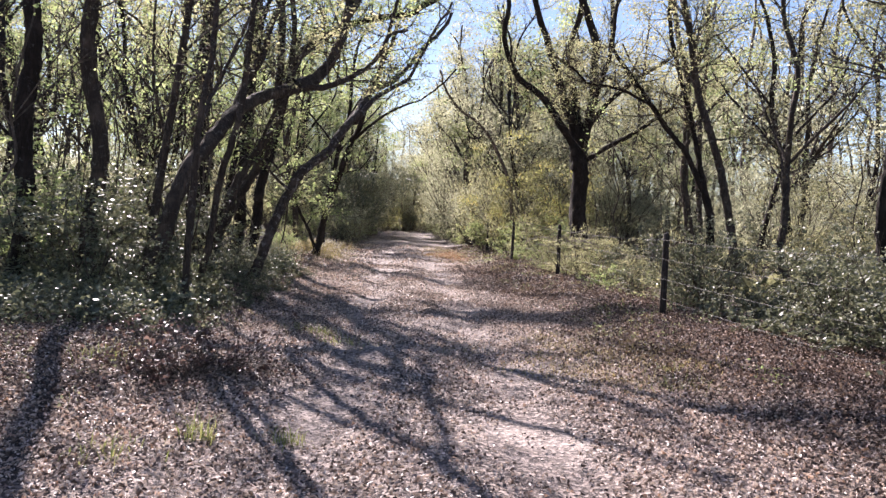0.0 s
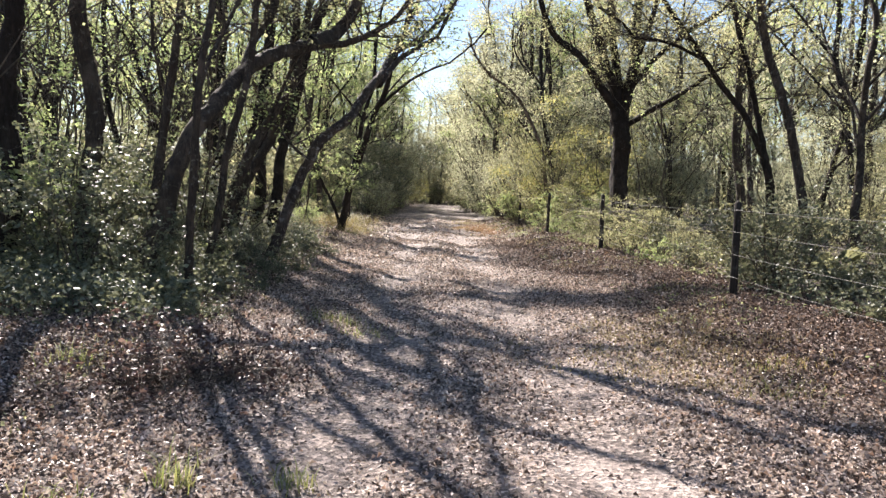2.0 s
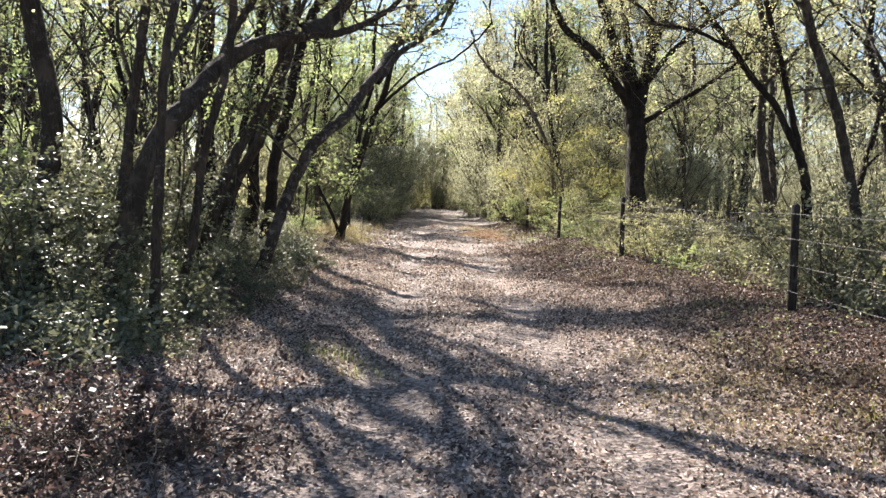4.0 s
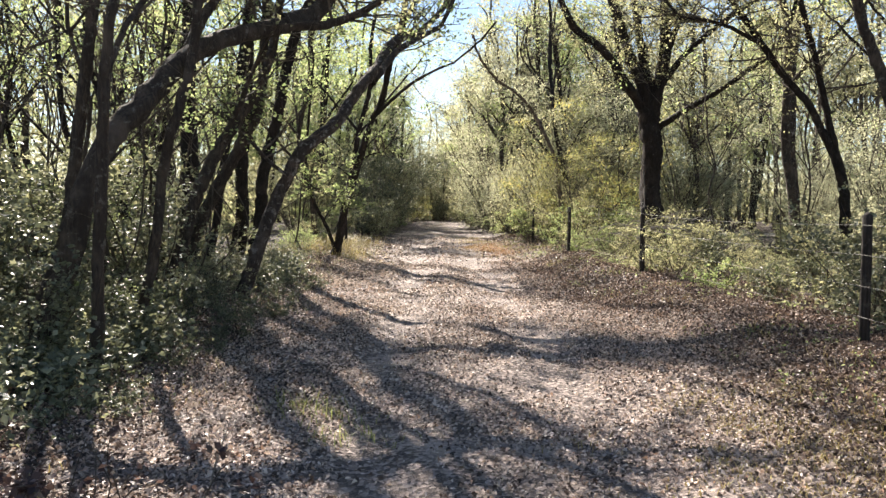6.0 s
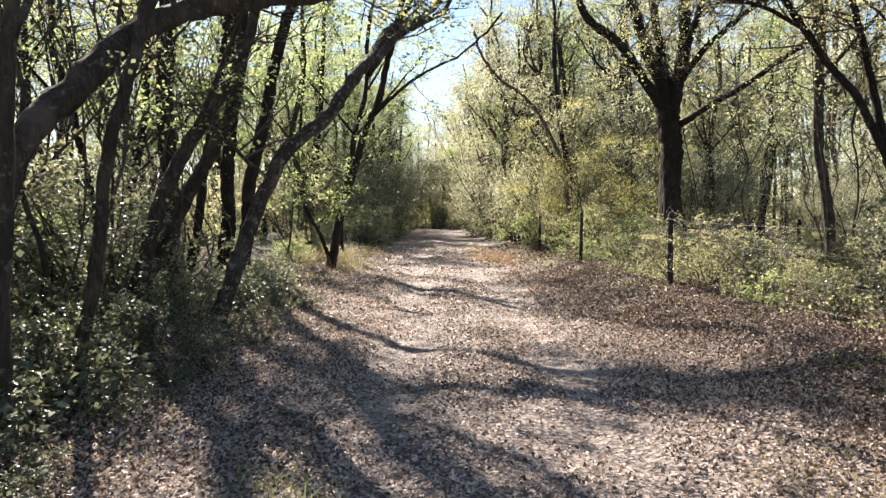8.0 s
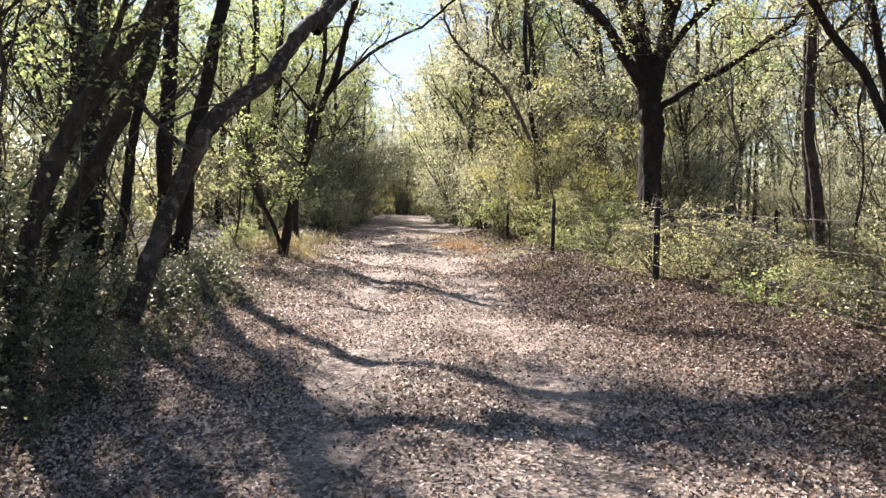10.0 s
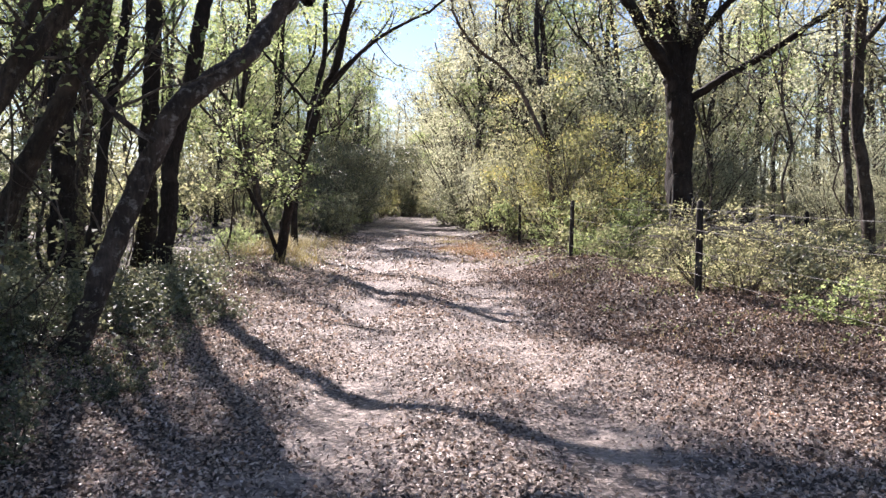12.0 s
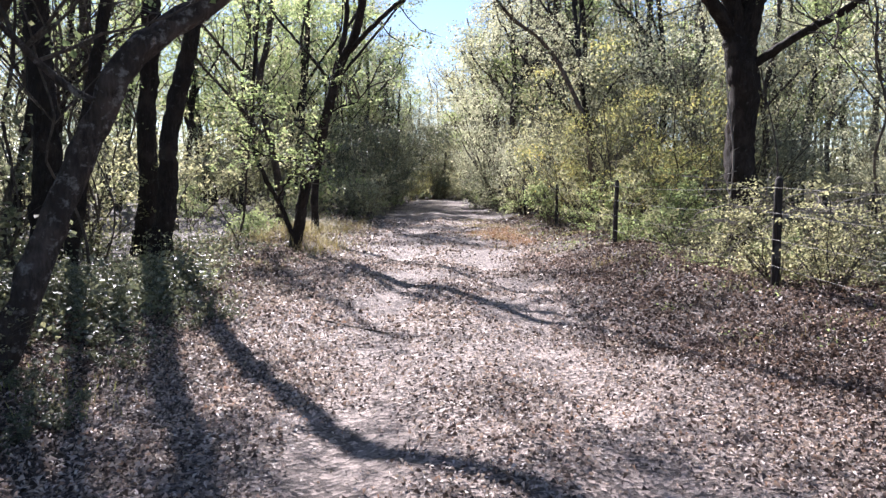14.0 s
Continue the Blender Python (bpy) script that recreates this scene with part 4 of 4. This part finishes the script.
def far_woods():
    """The closed edge of the woods all round, too far off to count its trees."""
    rng = np.random.default_rng(77)
    wood, crown = Bag(), [Bag(), Bag(), Bag()]
    for k in range(390):
        a = rng.uniform(-0.9, 0.9) if k < 320 else rng.uniform(0.9, 5.4)
        d = rng.uniform(56, 100)
        x, y = d * math.sin(a), 12 + d * math.cos(a)
        u = x - centre(y)
        if abs(u) < 3.2 and y < 90:
            continue
        h = rng.uniform(8, 17) if abs(u) > 7 else rng.uniform(5, 9)
        z = float(land(x, y))
        s = stray((x, y, z - 0.1), (0, 0, 1), h, rng, 0.06, 0.05, 6)
        wood.tube(s, 0.14, 0.04, 5, rng)
        n = 190 if k > 320 else 340
        hub = s[rng.integers(0, 7, 14)] + rng.normal(0, 1, (14, 3)) * (1.4, 1.4, 0.8)
        hub[:, 2] = np.maximum(hub[:, 2], z + 0.2)
        p, face = sprays(hub, 1.1, n, rng)
        crown[k % 3].leaves_on(p, face, 0.36, rng)
    for k in range(420):
        a, d = rng.uniform(-0.85, 0.85), rng.uniform(50, 92)
        x, y = d * math.sin(a), 10 + d * math.cos(a)
        if abs(x - centre(y)) < 3.6 and y < 88 or open_strip(x, y):
            continue
        z, h = float(land(x, y)), rng.uniform(1.5, 5.0)
        hub = np.array((x, y, z)) + rng.normal(0, 1, (7, 3)) * (1.1, 1.1, 0) + rng.uniform(0.1, 1, (7, 1)) * (0, 0, h)
        p, face = sprays(hub, 0.9, 150, rng, 0.75)
        p[:, 2] = np.maximum(p[:, 2], z + 0.05)
        crown[k % 3].leaves_on(p, face, 0.3, rng)
    root = new("far_woods")
    tagged(root, "distant edge of mixed woodland round the track", "woods", kind="stuff")
    part("trunks", wood.mesh("trunks", BARK_GREY), root, kind="stuff")
    for bag, m in zip(crown, (LEAF_OLIVE, LEAF_GREY, LEAF_GREEN)):
        part("foliage", bag.mesh("foliage", m), root, kind="stuff")


far_woods()


# ---- the wire fence ----
def fence():
    rng = np.random.default_rng(5)
    root = new("fence")
    root.location = at(3.38, 11.06, 0)
    o = np.array(root.location)
    tagged(root, "barbed wire fence on dark weathered wooden posts", "fence")
    stands = [(4.45, -2.8), (3.95, 4.15), (3.38, 11.06), (2.86, 18.05), (2.36, 25.0), (1.92, 32.0), (1.48, 39.0)]
    tops = []
    for k, (x, y) in enumerate(stands):
        z = float(land(x, y))
        lean = rng.normal(0, 0.02, 2)
        h = 1.24 + rng.uniform(-0.04, 0.04)
        line = np.array([(x + lean[0] * s, y + lean[1] * s, z - 0.25 + s) for s in np.linspace(0, h + 0.25, 9)]) - o
        bag = Bag()
        bag.tube(line, 0.05, 0.045, 10, rng, 0.07)
        part("post", bag.mesh("post", POST, True), root)
        tops.append((line[0] + (0, 0, 0.25), line[-1]))
    for level in (0.22, 0.46, 0.70, 0.93):
        bag = Bag()
        for (a0, a1), (b0, b1) in zip(tops, tops[1:]):
            a, b = a0 + (a1 - a0) * level + (-0.06, 0, 0), b0 + (b1 - b0) * level + (-0.06, 0, 0)
            s = np.linspace(0, 1, 15)[:, None]
            line = a + (b - a) * s - np.array((0, 0, 0.05)) * (4 * s * (1 - s))
            bag.tube(line, 0.0018, 0.0018, 4, rng, 0.0)
            for f in np.arange(0.01, 1, 0.025):
                p = a + (b - a) * f - np.array((0, 0, 0.05)) * (4 * f * (1 - f))
                w = rng.normal(0, 1, 3)
                w *= 0.02 / np.linalg.norm(w)
                bag.tube(np.array([p - w, p + w]), 0.002, 0.001, 3, rng, 0.0)
        part("wire", bag.mesh("wire", WIRE, True), root, "galvanised barbed wire")


fence()


# ---- things on the ground ----
def deadfall(name, label, x, y, z, reach, seed, count, material, fall=0.0, base_r=0.012):
    """A tangle of bare twigs."""
    rng = np.random.default_rng(seed)
    bag = Bag()
    for k in range(count):
        a = rng.uniform(-0.5, 0.5) + (0 if rng.random() < 0.55 else math.pi)
        s = stray((rng.normal(0, 0.15), rng.normal(0, 0.15), 0), (math.cos(a), math.sin(a) * 0.6, rng.uniform(-0.1, 0.5)), reach * rng.uniform(0.5, 1.2), rng, 0.2, fall, 9)
        bag.tube(s, base_r, base_r * 0.3, 5, rng, 0.1)
        for b in sprout(s, 0.2, 1, 5, reach * 0.35, rng, 0.6, 0.05):
            bag.tube(b, base_r * 0.45, base_r * 0.15, 4, rng, 0.1)
    ob = new(name, bag.mesh(name, material))
    ob.location = (x, y, z)
    return tagged(ob, label, "branches")


def bramble():
    rng = np.random.default_rng(8)
    root = new("dead_bramble")
    root.location = at(-2.3, 6.6, 0.02)
    tagged(root, "low tangle of dead red-brown bramble canes", "shrub")
    tips = []
    for k in range(170):
        a = rng.uniform(0, 6.28)
        s = stray((rng.normal(0, 0.3), rng.normal(0, 0.25), 0), (math.cos(a) * 0.7, math.sin(a) * 0.7, 1.1), rng.uniform(0.5, 0.95), rng, 0.2, -0.22, 8)
        s[:, 2] = np.abs(s[:, 2])
        cane = Bag()
        cane.tube(s, 0.005, 0.002, 4, rng, 0.1)
        part("cane", cane.mesh("cane", DEAD if k % 6 == 0 else TWIG), root)
        tips.append(s)
    bag = Bag()
    bag.leaves(along(tips, 2600, 0.06, rng), 0.042, rng)
    part("foliage", bag.mesh("foliage", RED_LEAF), root, "withered red-brown leaves")


bramble()
deadfall("fallen_branch", "bare pale branches tangled over the fence wire", 3.2, 18.4, 1.12, 1.5, 31, 15, DEAD, -0.05, 0.01)
deadfall("fallen_branch", "pale crooked twigs drooping from the fence wire", 2.5, 18.9, 0.98, 0.9, 34, 7, DEAD, -0.12, 0.008)
deadfall("fallen_branch", "bare pale branches heaped behind the fence", 4.6, 18.7, 0.72, 1.5, 35, 16, DEAD, -0.06, 0.009)
deadfall("fallen_branch", "grey brushwood heaped among the bushes", 6.2, 19.6, 0.55, 1.6, 36, 14, TWIG, -0.05, 0.009)


def palmetto(x, y, seed, fans, size):
    """A low fan palm: stalks that carry folded fans of narrow blades."""
    rng = np.random.default_rng(seed)
    root = new("palmetto")
    root.location = at(x, y, 0.02)
    tagged(root, "low saw palmetto with stiff green fan leaves", "palm")
    for k in range(fans):
        a = rng.uniform(0, 6.28)
        out = np.array((math.cos(a), math.sin(a), 0))
        line = stray((0, 0, 0), out * 0.7 + (0, 0, 1.0), size * rng.uniform(0.7, 1.1), rng, 0.05, -0.05, 5)
        stalk = Bag()
        stalk.tube(line, 0.009, 0.006, 5, rng, 0.0)
        stem = part("stalk", stalk.mesh("stalk", GREEN_GRASS), root)
        d = line[-1] - line[-2]
        d /= np.linalg.norm(d)
        s = np.cross(d, (0, 0, 1.0))
        s /= np.linalg.norm(s)
        nn = np.cross(s, d)
        fan = Bag()
        for f in np.linspace(-1.75, 1.75, 21):
            way = d * math.cos(f) + s * math.sin(f)
            side = np.cross(way, nn) * 0.016
            n = size * 0.62 * rng.uniform(0.85, 1.1)
            p = line[-1]
            mid, tip = p + way * n * 0.55 + nn * 0.02, p + way * n - np.array((0, 0, 0.14)) * n
            fan.put(np.array([p, mid + side, tip, mid - side, mid - nn * 0.018]), None, np.array([(0, 4, 1), (1, 4, 2), (0, 3, 4), (3, 2, 4)]))
        part("fan", fan.mesh("fan", LEAF_GREEN), stem)


palmetto(8.9, 25.2, 91, 9, 0.75)
palmetto(5.9, 13.6, 92, 6, 0.5)


def blades(bag, x, y, count, spread, height, rng):
    p = np.stack([rng.normal(x, spread, count), rng.normal(y, spread, count)], -1)
    z = land(p[:, 0], p[:, 1])
    base = np.column_stack([p, z])
    a = rng.uniform(0, 6.28, count)
    out = np.stack([np.cos(a), np.sin(a), np.zeros(count)], -1)
    side = np.stack([-np.sin(a), np.cos(a), np.zeros(count)], -1) * 0.004
    h = (height * rng.uniform(0.5, 1.2, count))[:, None]
    mid = base + out * h * 0.25 + np.array((0, 0, 1)) * h * 0.6
    tip = base + out * h * 0.75 + np.array((0, 0, 1)) * h * 0.85
    v = np.stack([base - side, base + side, mid + side * 0.8, mid - side * 0.8, tip], 1).reshape(-1, 3)
    b = np.arange(count)[:, None] * 5
    bag.put(v, b + (0, 1, 2, 3), b + (3, 2, 4))


def tuft(name, label, x, y, count, spread, height, material, seed):
    bag = Bag()
    blades(bag, x, y, count, spread, height, np.random.default_rng(seed))
    me = bag.mesh(name, material)
    z = float(land(x, y))
    me.transform(Matrix.Translation((-x, -y, -z)))
    ob = new(name, me)
    ob.location = (x, y, z)
    return tagged(ob, label, "grass", kind="stuff")


for k, (x, y, n, s, h) in enumerate([(-1.55, 4.75, 50, 0.06, 0.2), (-1.0, 4.95, 50, 0.07, 0.14), (-1.95, 4.3, 50, 0.12, 0.12), (-3.1, 6.6, 60, 0.12, 0.2), (-1.6, 9.2, 120, 0.2, 0.14), (-1.2, 8.6, 70, 0.15, 0.12)]):
    tuft("grass_tuft", "small tuft of pale green grass among dead leaves", x, y, n, s, h, GREEN_GRASS, 60 + k)


def verge_grass():
    rng = np.random.default_rng(9)
    dry, green = Bag(), Bag()
    for k in range(95):
        y = rng.uniform(6, 40)
        blades(dry if rng.random() < 0.6 else green, centre(y) + rng.choice((-1, 1)) * rng.normal(3.0, 0.5), y, 45, 0.22, 0.1, rng)
    for k in range(60):
        blades(dry, centre(8.8) + rng.normal(2.0, 0.5), rng.normal(8.4, 0.9), 70, 0.16, 0.06, rng)
    for k in range(40):
        y = rng.uniform(24, 33)
        blades(dry, centre(y) - rng.uniform(2.6, 4.2), y, 60, 0.3, 0.4, rng)
    for k in range(30):
        y = rng.uniform(26, 40)
        blades(dry, centre(y) + rng.normal(1.6, 0.4), y, 40, 0.3, 0.14, rng)
    rust = Bag()
    for k in range(40):
        y = rng.uniform(27, 33)
        blades(rust, centre(y) + rng.normal(1.75, 0.3), y, 60, 0.25, 0.13, rng)
    tagged(new("rusty_grass", rust.mesh("rusty_grass", RUST_GRASS)), "patch of rust-brown dead grass beside the track", "grass", kind="stuff")
    tagged(new("dry_grass", dry.mesh("dry_grass", DRY_GRASS)), "dry straw-coloured grass along the track's verges", "grass", kind="stuff")
    tagged(new("verge_grass", green.mesh("verge_grass", GREEN_GRASS)), "short green grass along the track's verges", "grass", kind="stuff")


verge_grass()


def litter():
    """Fallen leaves: thick on the verges, thin in the wheel ruts, smaller numbers further off."""
    rng = np.random.default_rng(10)
    bag, brown = Bag(), Bag()
    for y0, y1, n, size in ((2.8, 16.5, 400000, 0.037), (16.5, 24.0, 80000, 0.05), (24.0, 40.0, 26000, 0.085), (-5.0, 2.8, 24000, 0.06)):
        y = rng.uniform(y0, y1, n)
        u = rng.uniform(-5.2, 5.2, n)
        clump = np.sin(2.1 * u + 0.7 * y) * np.sin(1.7 * y - u) * 0.38
        keep = rng.random(n) < np.clip(0.53 + clump + 0.62 * np.clip((np.abs(u) - 0.8) / 1.5, 0, 1) - 0.36 * np.exp(-((np.abs(u) - 0.8) / 0.34) ** 2), 0.05, 1)
        y, u = y[keep], u[keep]
        x = u + centre(y)
        p = np.column_stack([x, y, land(x, y) + rng.uniform(0.004, 0.042, len(x))])
        # the bump at y 19.5 paints the right bank's shade with extra brown leaves
        dark = rng.random(len(x)) < np.clip((u - 1.9 + 0.5 * np.sin(0.9 * y) + 1.2 * np.exp(-((y - 19.5) / 3.5) ** 2)) / 1.4, 0, 0.9) + np.clip((-2.4 - u) / 1.5, 0, 0.5)
        bag.leaves(p[~dark], size * 0.92, rng, 0.21, 0.4, 0.32)
        brown.leaves(p[dark], size, rng, 0.22, 0.45, 0.34)
    tagged(new("bank_litter", brown.mesh("bank_litter", BROWN_LITTER)), "curled dark brown fallen leaves along the banks, massed to paint the shaded lip", "leaf litter", kind="stuff")
    tagged(new("leaf_litter", bag.mesh("leaf_litter", LITTER)), "curled brown and tan fallen leaves strewn over the track", "leaf litter", kind="stuff")


litter()


# ---- small growth and dead wood ----
def stick(name, label, points, r0, r1, material, seed, twigs=0, category="stick"):
    rng = np.random.default_rng(seed)
    o = np.array(points[0])
    line = spline(np.array(points) - o, 0.12)
    bag = Bag()
    bag.tube(line, r0, r1, 6, rng, 0.12)
    for b in sprout(line, 0.3, 1.0, twigs, 0.35, rng, 0.7, 0.1):
        bag.tube(b, r1 * 0.7, r1 * 0.25, 4, rng, 0.1)
    ob = new(name, bag.mesh(name, material, True))
    ob.location = o
    return tagged(ob, label, category)


stick("dead_sapling", "thin bent dead sapling beside the track", [at(-4.9, 22.4, 0.02), (-4.75, 22.4, 0.35), (-4.95, 22.35, 0.8), (-5.15, 22.3, 1.15)], 0.018, 0.006, TWIG, 81, 5)
stick("hanging_vine", "thin woody vine hanging down beside the oak", [(4.55, 22.7, 0.9), (4.72, 22.7, 1.6), (4.66, 22.75, 2.3), (4.5, 22.8, 3.0), (4.42, 22.85, 3.5)], 0.014, 0.012, TWIG, 82, 3, "vine")
stick("climbing_vine", "pale vine climbing the oak's trunk", [at(3.95, 22.8, 0.02), (3.93, 22.78, 0.9), (3.98, 22.78, 1.9), (3.86, 22.8, 2.9), (3.82, 22.85, 3.6)], 0.016, 0.012, DEAD, 83, 2, "vine")
stick("hanging_vine", "long thin vine hanging from the crooked tree", [(5.2, 17.4, 0.8), (5.15, 17.4, 1.9), (5.0, 17.45, 3.0), (4.9, 17.45, 4.3)], 0.008, 0.007, TWIG, 84, 2, "vine")
stick("fallen_stick", "bare stick lying among the fallen leaves", [at(-2.2, 17.2, -0.02), at(-1.85, 16.9, -0.03), at(-1.4, 16.7, -0.02)], 0.012, 0.006, TWIG, 85, 3)
stick("fallen_stick", "short grey stick on the leaf litter", [at(2.35, 13.3, -0.015), at(2.6, 13.1, -0.03), at(2.95, 13.05, -0.02)], 0.01, 0.005, DEAD, 86, 2)
stick("fallen_stick", "dark stick on the track's verge", [at(-2.15, 10.9, -0.015), at(-1.9, 10.75, -0.03), at(-1.55, 10.8, -0.02)], 0.01, 0.005, TWIG, 87, 2)
stick("fallen_stick", "dry stalk standing out of the litter", [at(-1.75, 7.6, 0.0), (-1.7, 7.6, 0.2), (-1.62, 7.6, 0.42)], 0.006, 0.003, DEAD, 88, 4)
stick("old_post", "weathered post standing beyond the fence", [at(10.3, 30.0, 0.1), (10.3, 30.0, 0.6), (10.3, 30.0, 1.25)], 0.07, 0.06, POST, 89, 0, "post")

rng = np.random.default_rng(95)
for k in range(16):
    y = rng.uniform(9.8, 20)
    x = centre(y) - rng.uniform(3.7, 6.0)
    p = np.array(at(x, y, 0.02))
    d = rng.normal(0, 0.35, (3, 2))
    stick("hanging_vine", "thin woody vine climbing through the thicket", [tuple(p), (p[0] + d[0, 0], p[1] + d[0, 1], 1.2), (p[0] + d[1, 0], p[1] + d[1, 1], 2.4 + rng.uniform(0, 0.6)), (p[0] + d[2, 0] * 1.6, p[1] + d[2, 1] * 1.6, 3.8 + rng.uniform(0, 1.5))],
          0.011, 0.006, TWIG, 100 + k, 5, "vine")
for k in range(14):
    y = rng.uniform(11, 27)
    x = centre(y) + rng.uniform(2.2, 4.6) * (1 if k % 2 else -1)
    a, n = rng.uniform(0, 6.28), rng.uniform(0.25, 0.5)
    stick("fallen_stick", "small dead stick lying on the leaf litter", [at(x, y, -0.02), at(x + math.cos(a) * n * 0.5, y + math.sin(a) * n * 0.5, -0.035), at(x + math.cos(a + 0.2) * n, y + math.sin(a + 0.2) * n, -0.02)],
          0.009, 0.004, DEAD if k % 3 else TWIG, 130 + k, 2)


def ground_cover(name, label, seed, u0, u1, y0, y1, plants, height, leaf_mat, size):
    """Low seedlings and weeds among the litter, too many to count."""
    rng = np.random.default_rng(seed)
    bag = Bag()
    y = rng.uniform(y0, y1, plants)
    u = rng.uniform(u0, u1, plants)
    keep = rng.random(plants) < np.clip(0.5 + 0.6 * np.sin(1.3 * u + 2) * np.sin(0.8 * y + u), 0.08, 1)
    y, u = y[keep], u[keep]
    x = u + centre(y)
    n = 14
    tall = rng.uniform(0.25, 1.0, len(x)) * height
    f = rng.uniform(0.1, 1.0, (len(x), n))
    px = x[:, None] + rng.normal(0, 0.11, f.shape)
    py = y[:, None] + rng.normal(0, 0.11, f.shape)
    pz = land(x, y)[:, None] + f * tall[:, None] + 0.02
    bag.leaves(np.stack([px, py, pz], -1).reshape(-1, 3), size, rng, 0.36)
    for a, b, h in zip(x[:600], y[:600], tall[:600]):
        z = float(land(a, b))
        bag.tube(np.array([(a, b, z - 0.02), (a + 0.02, b, z + h * 0.6), (a, b + 0.03, z + h)]), 0.004, 0.0015, 3, rng, 0.0)
    return tagged(new(name, bag.mesh(name, leaf_mat)), label, "weeds", kind="stuff")


ground_cover("weeds", "low olive weeds and seedlings behind the fence", 201, 4.0, 9.5, 13, 30, 2000, 0.5, LEAF_OLIVE, 0.05)
# the dark leaf colour here replaces olive to imitate shade on the weeds
ground_cover("weeds", "glossy weeds under the wire fence, leaf colour darkened for shade", 207, 4.2, 9.5, 4, 13, 1300, 0.5, LEAF_DARK, 0.06)
ground_cover("seedlings", "dark glossy seedlings on the thicket floor", 202, -8.5, -3.2, 8.2, 23, 2200, 0.38, LEAF_DARK, 0.06)
ground_cover("seedlings", "low carpet of glossy green leaves at the thicket's edge", 205, -6.2, -2.9, 7.6, 18.5, 2800, 0.42, LEAF_DARK, 0.066)
ground_cover("seedlings", "sunlit green seedlings among the thicket's trunks", 206, -8.0, -3.2, 8.4, 24, 1500, 0.6, LEAF_GREEN, 0.05)
ground_cover("seedlings", "thin scatter of small green seedlings on the verge", 203, -4.4, -2.5, 5.0, 24, 420, 0.16, LEAF_GREEN, 0.035)
ground_cover("weeds", "thin scatter of small weeds on the grassy verge", 204, 2.3, 4.2, 6, 30, 160, 0.18, LEAF_LIME, 0.035)
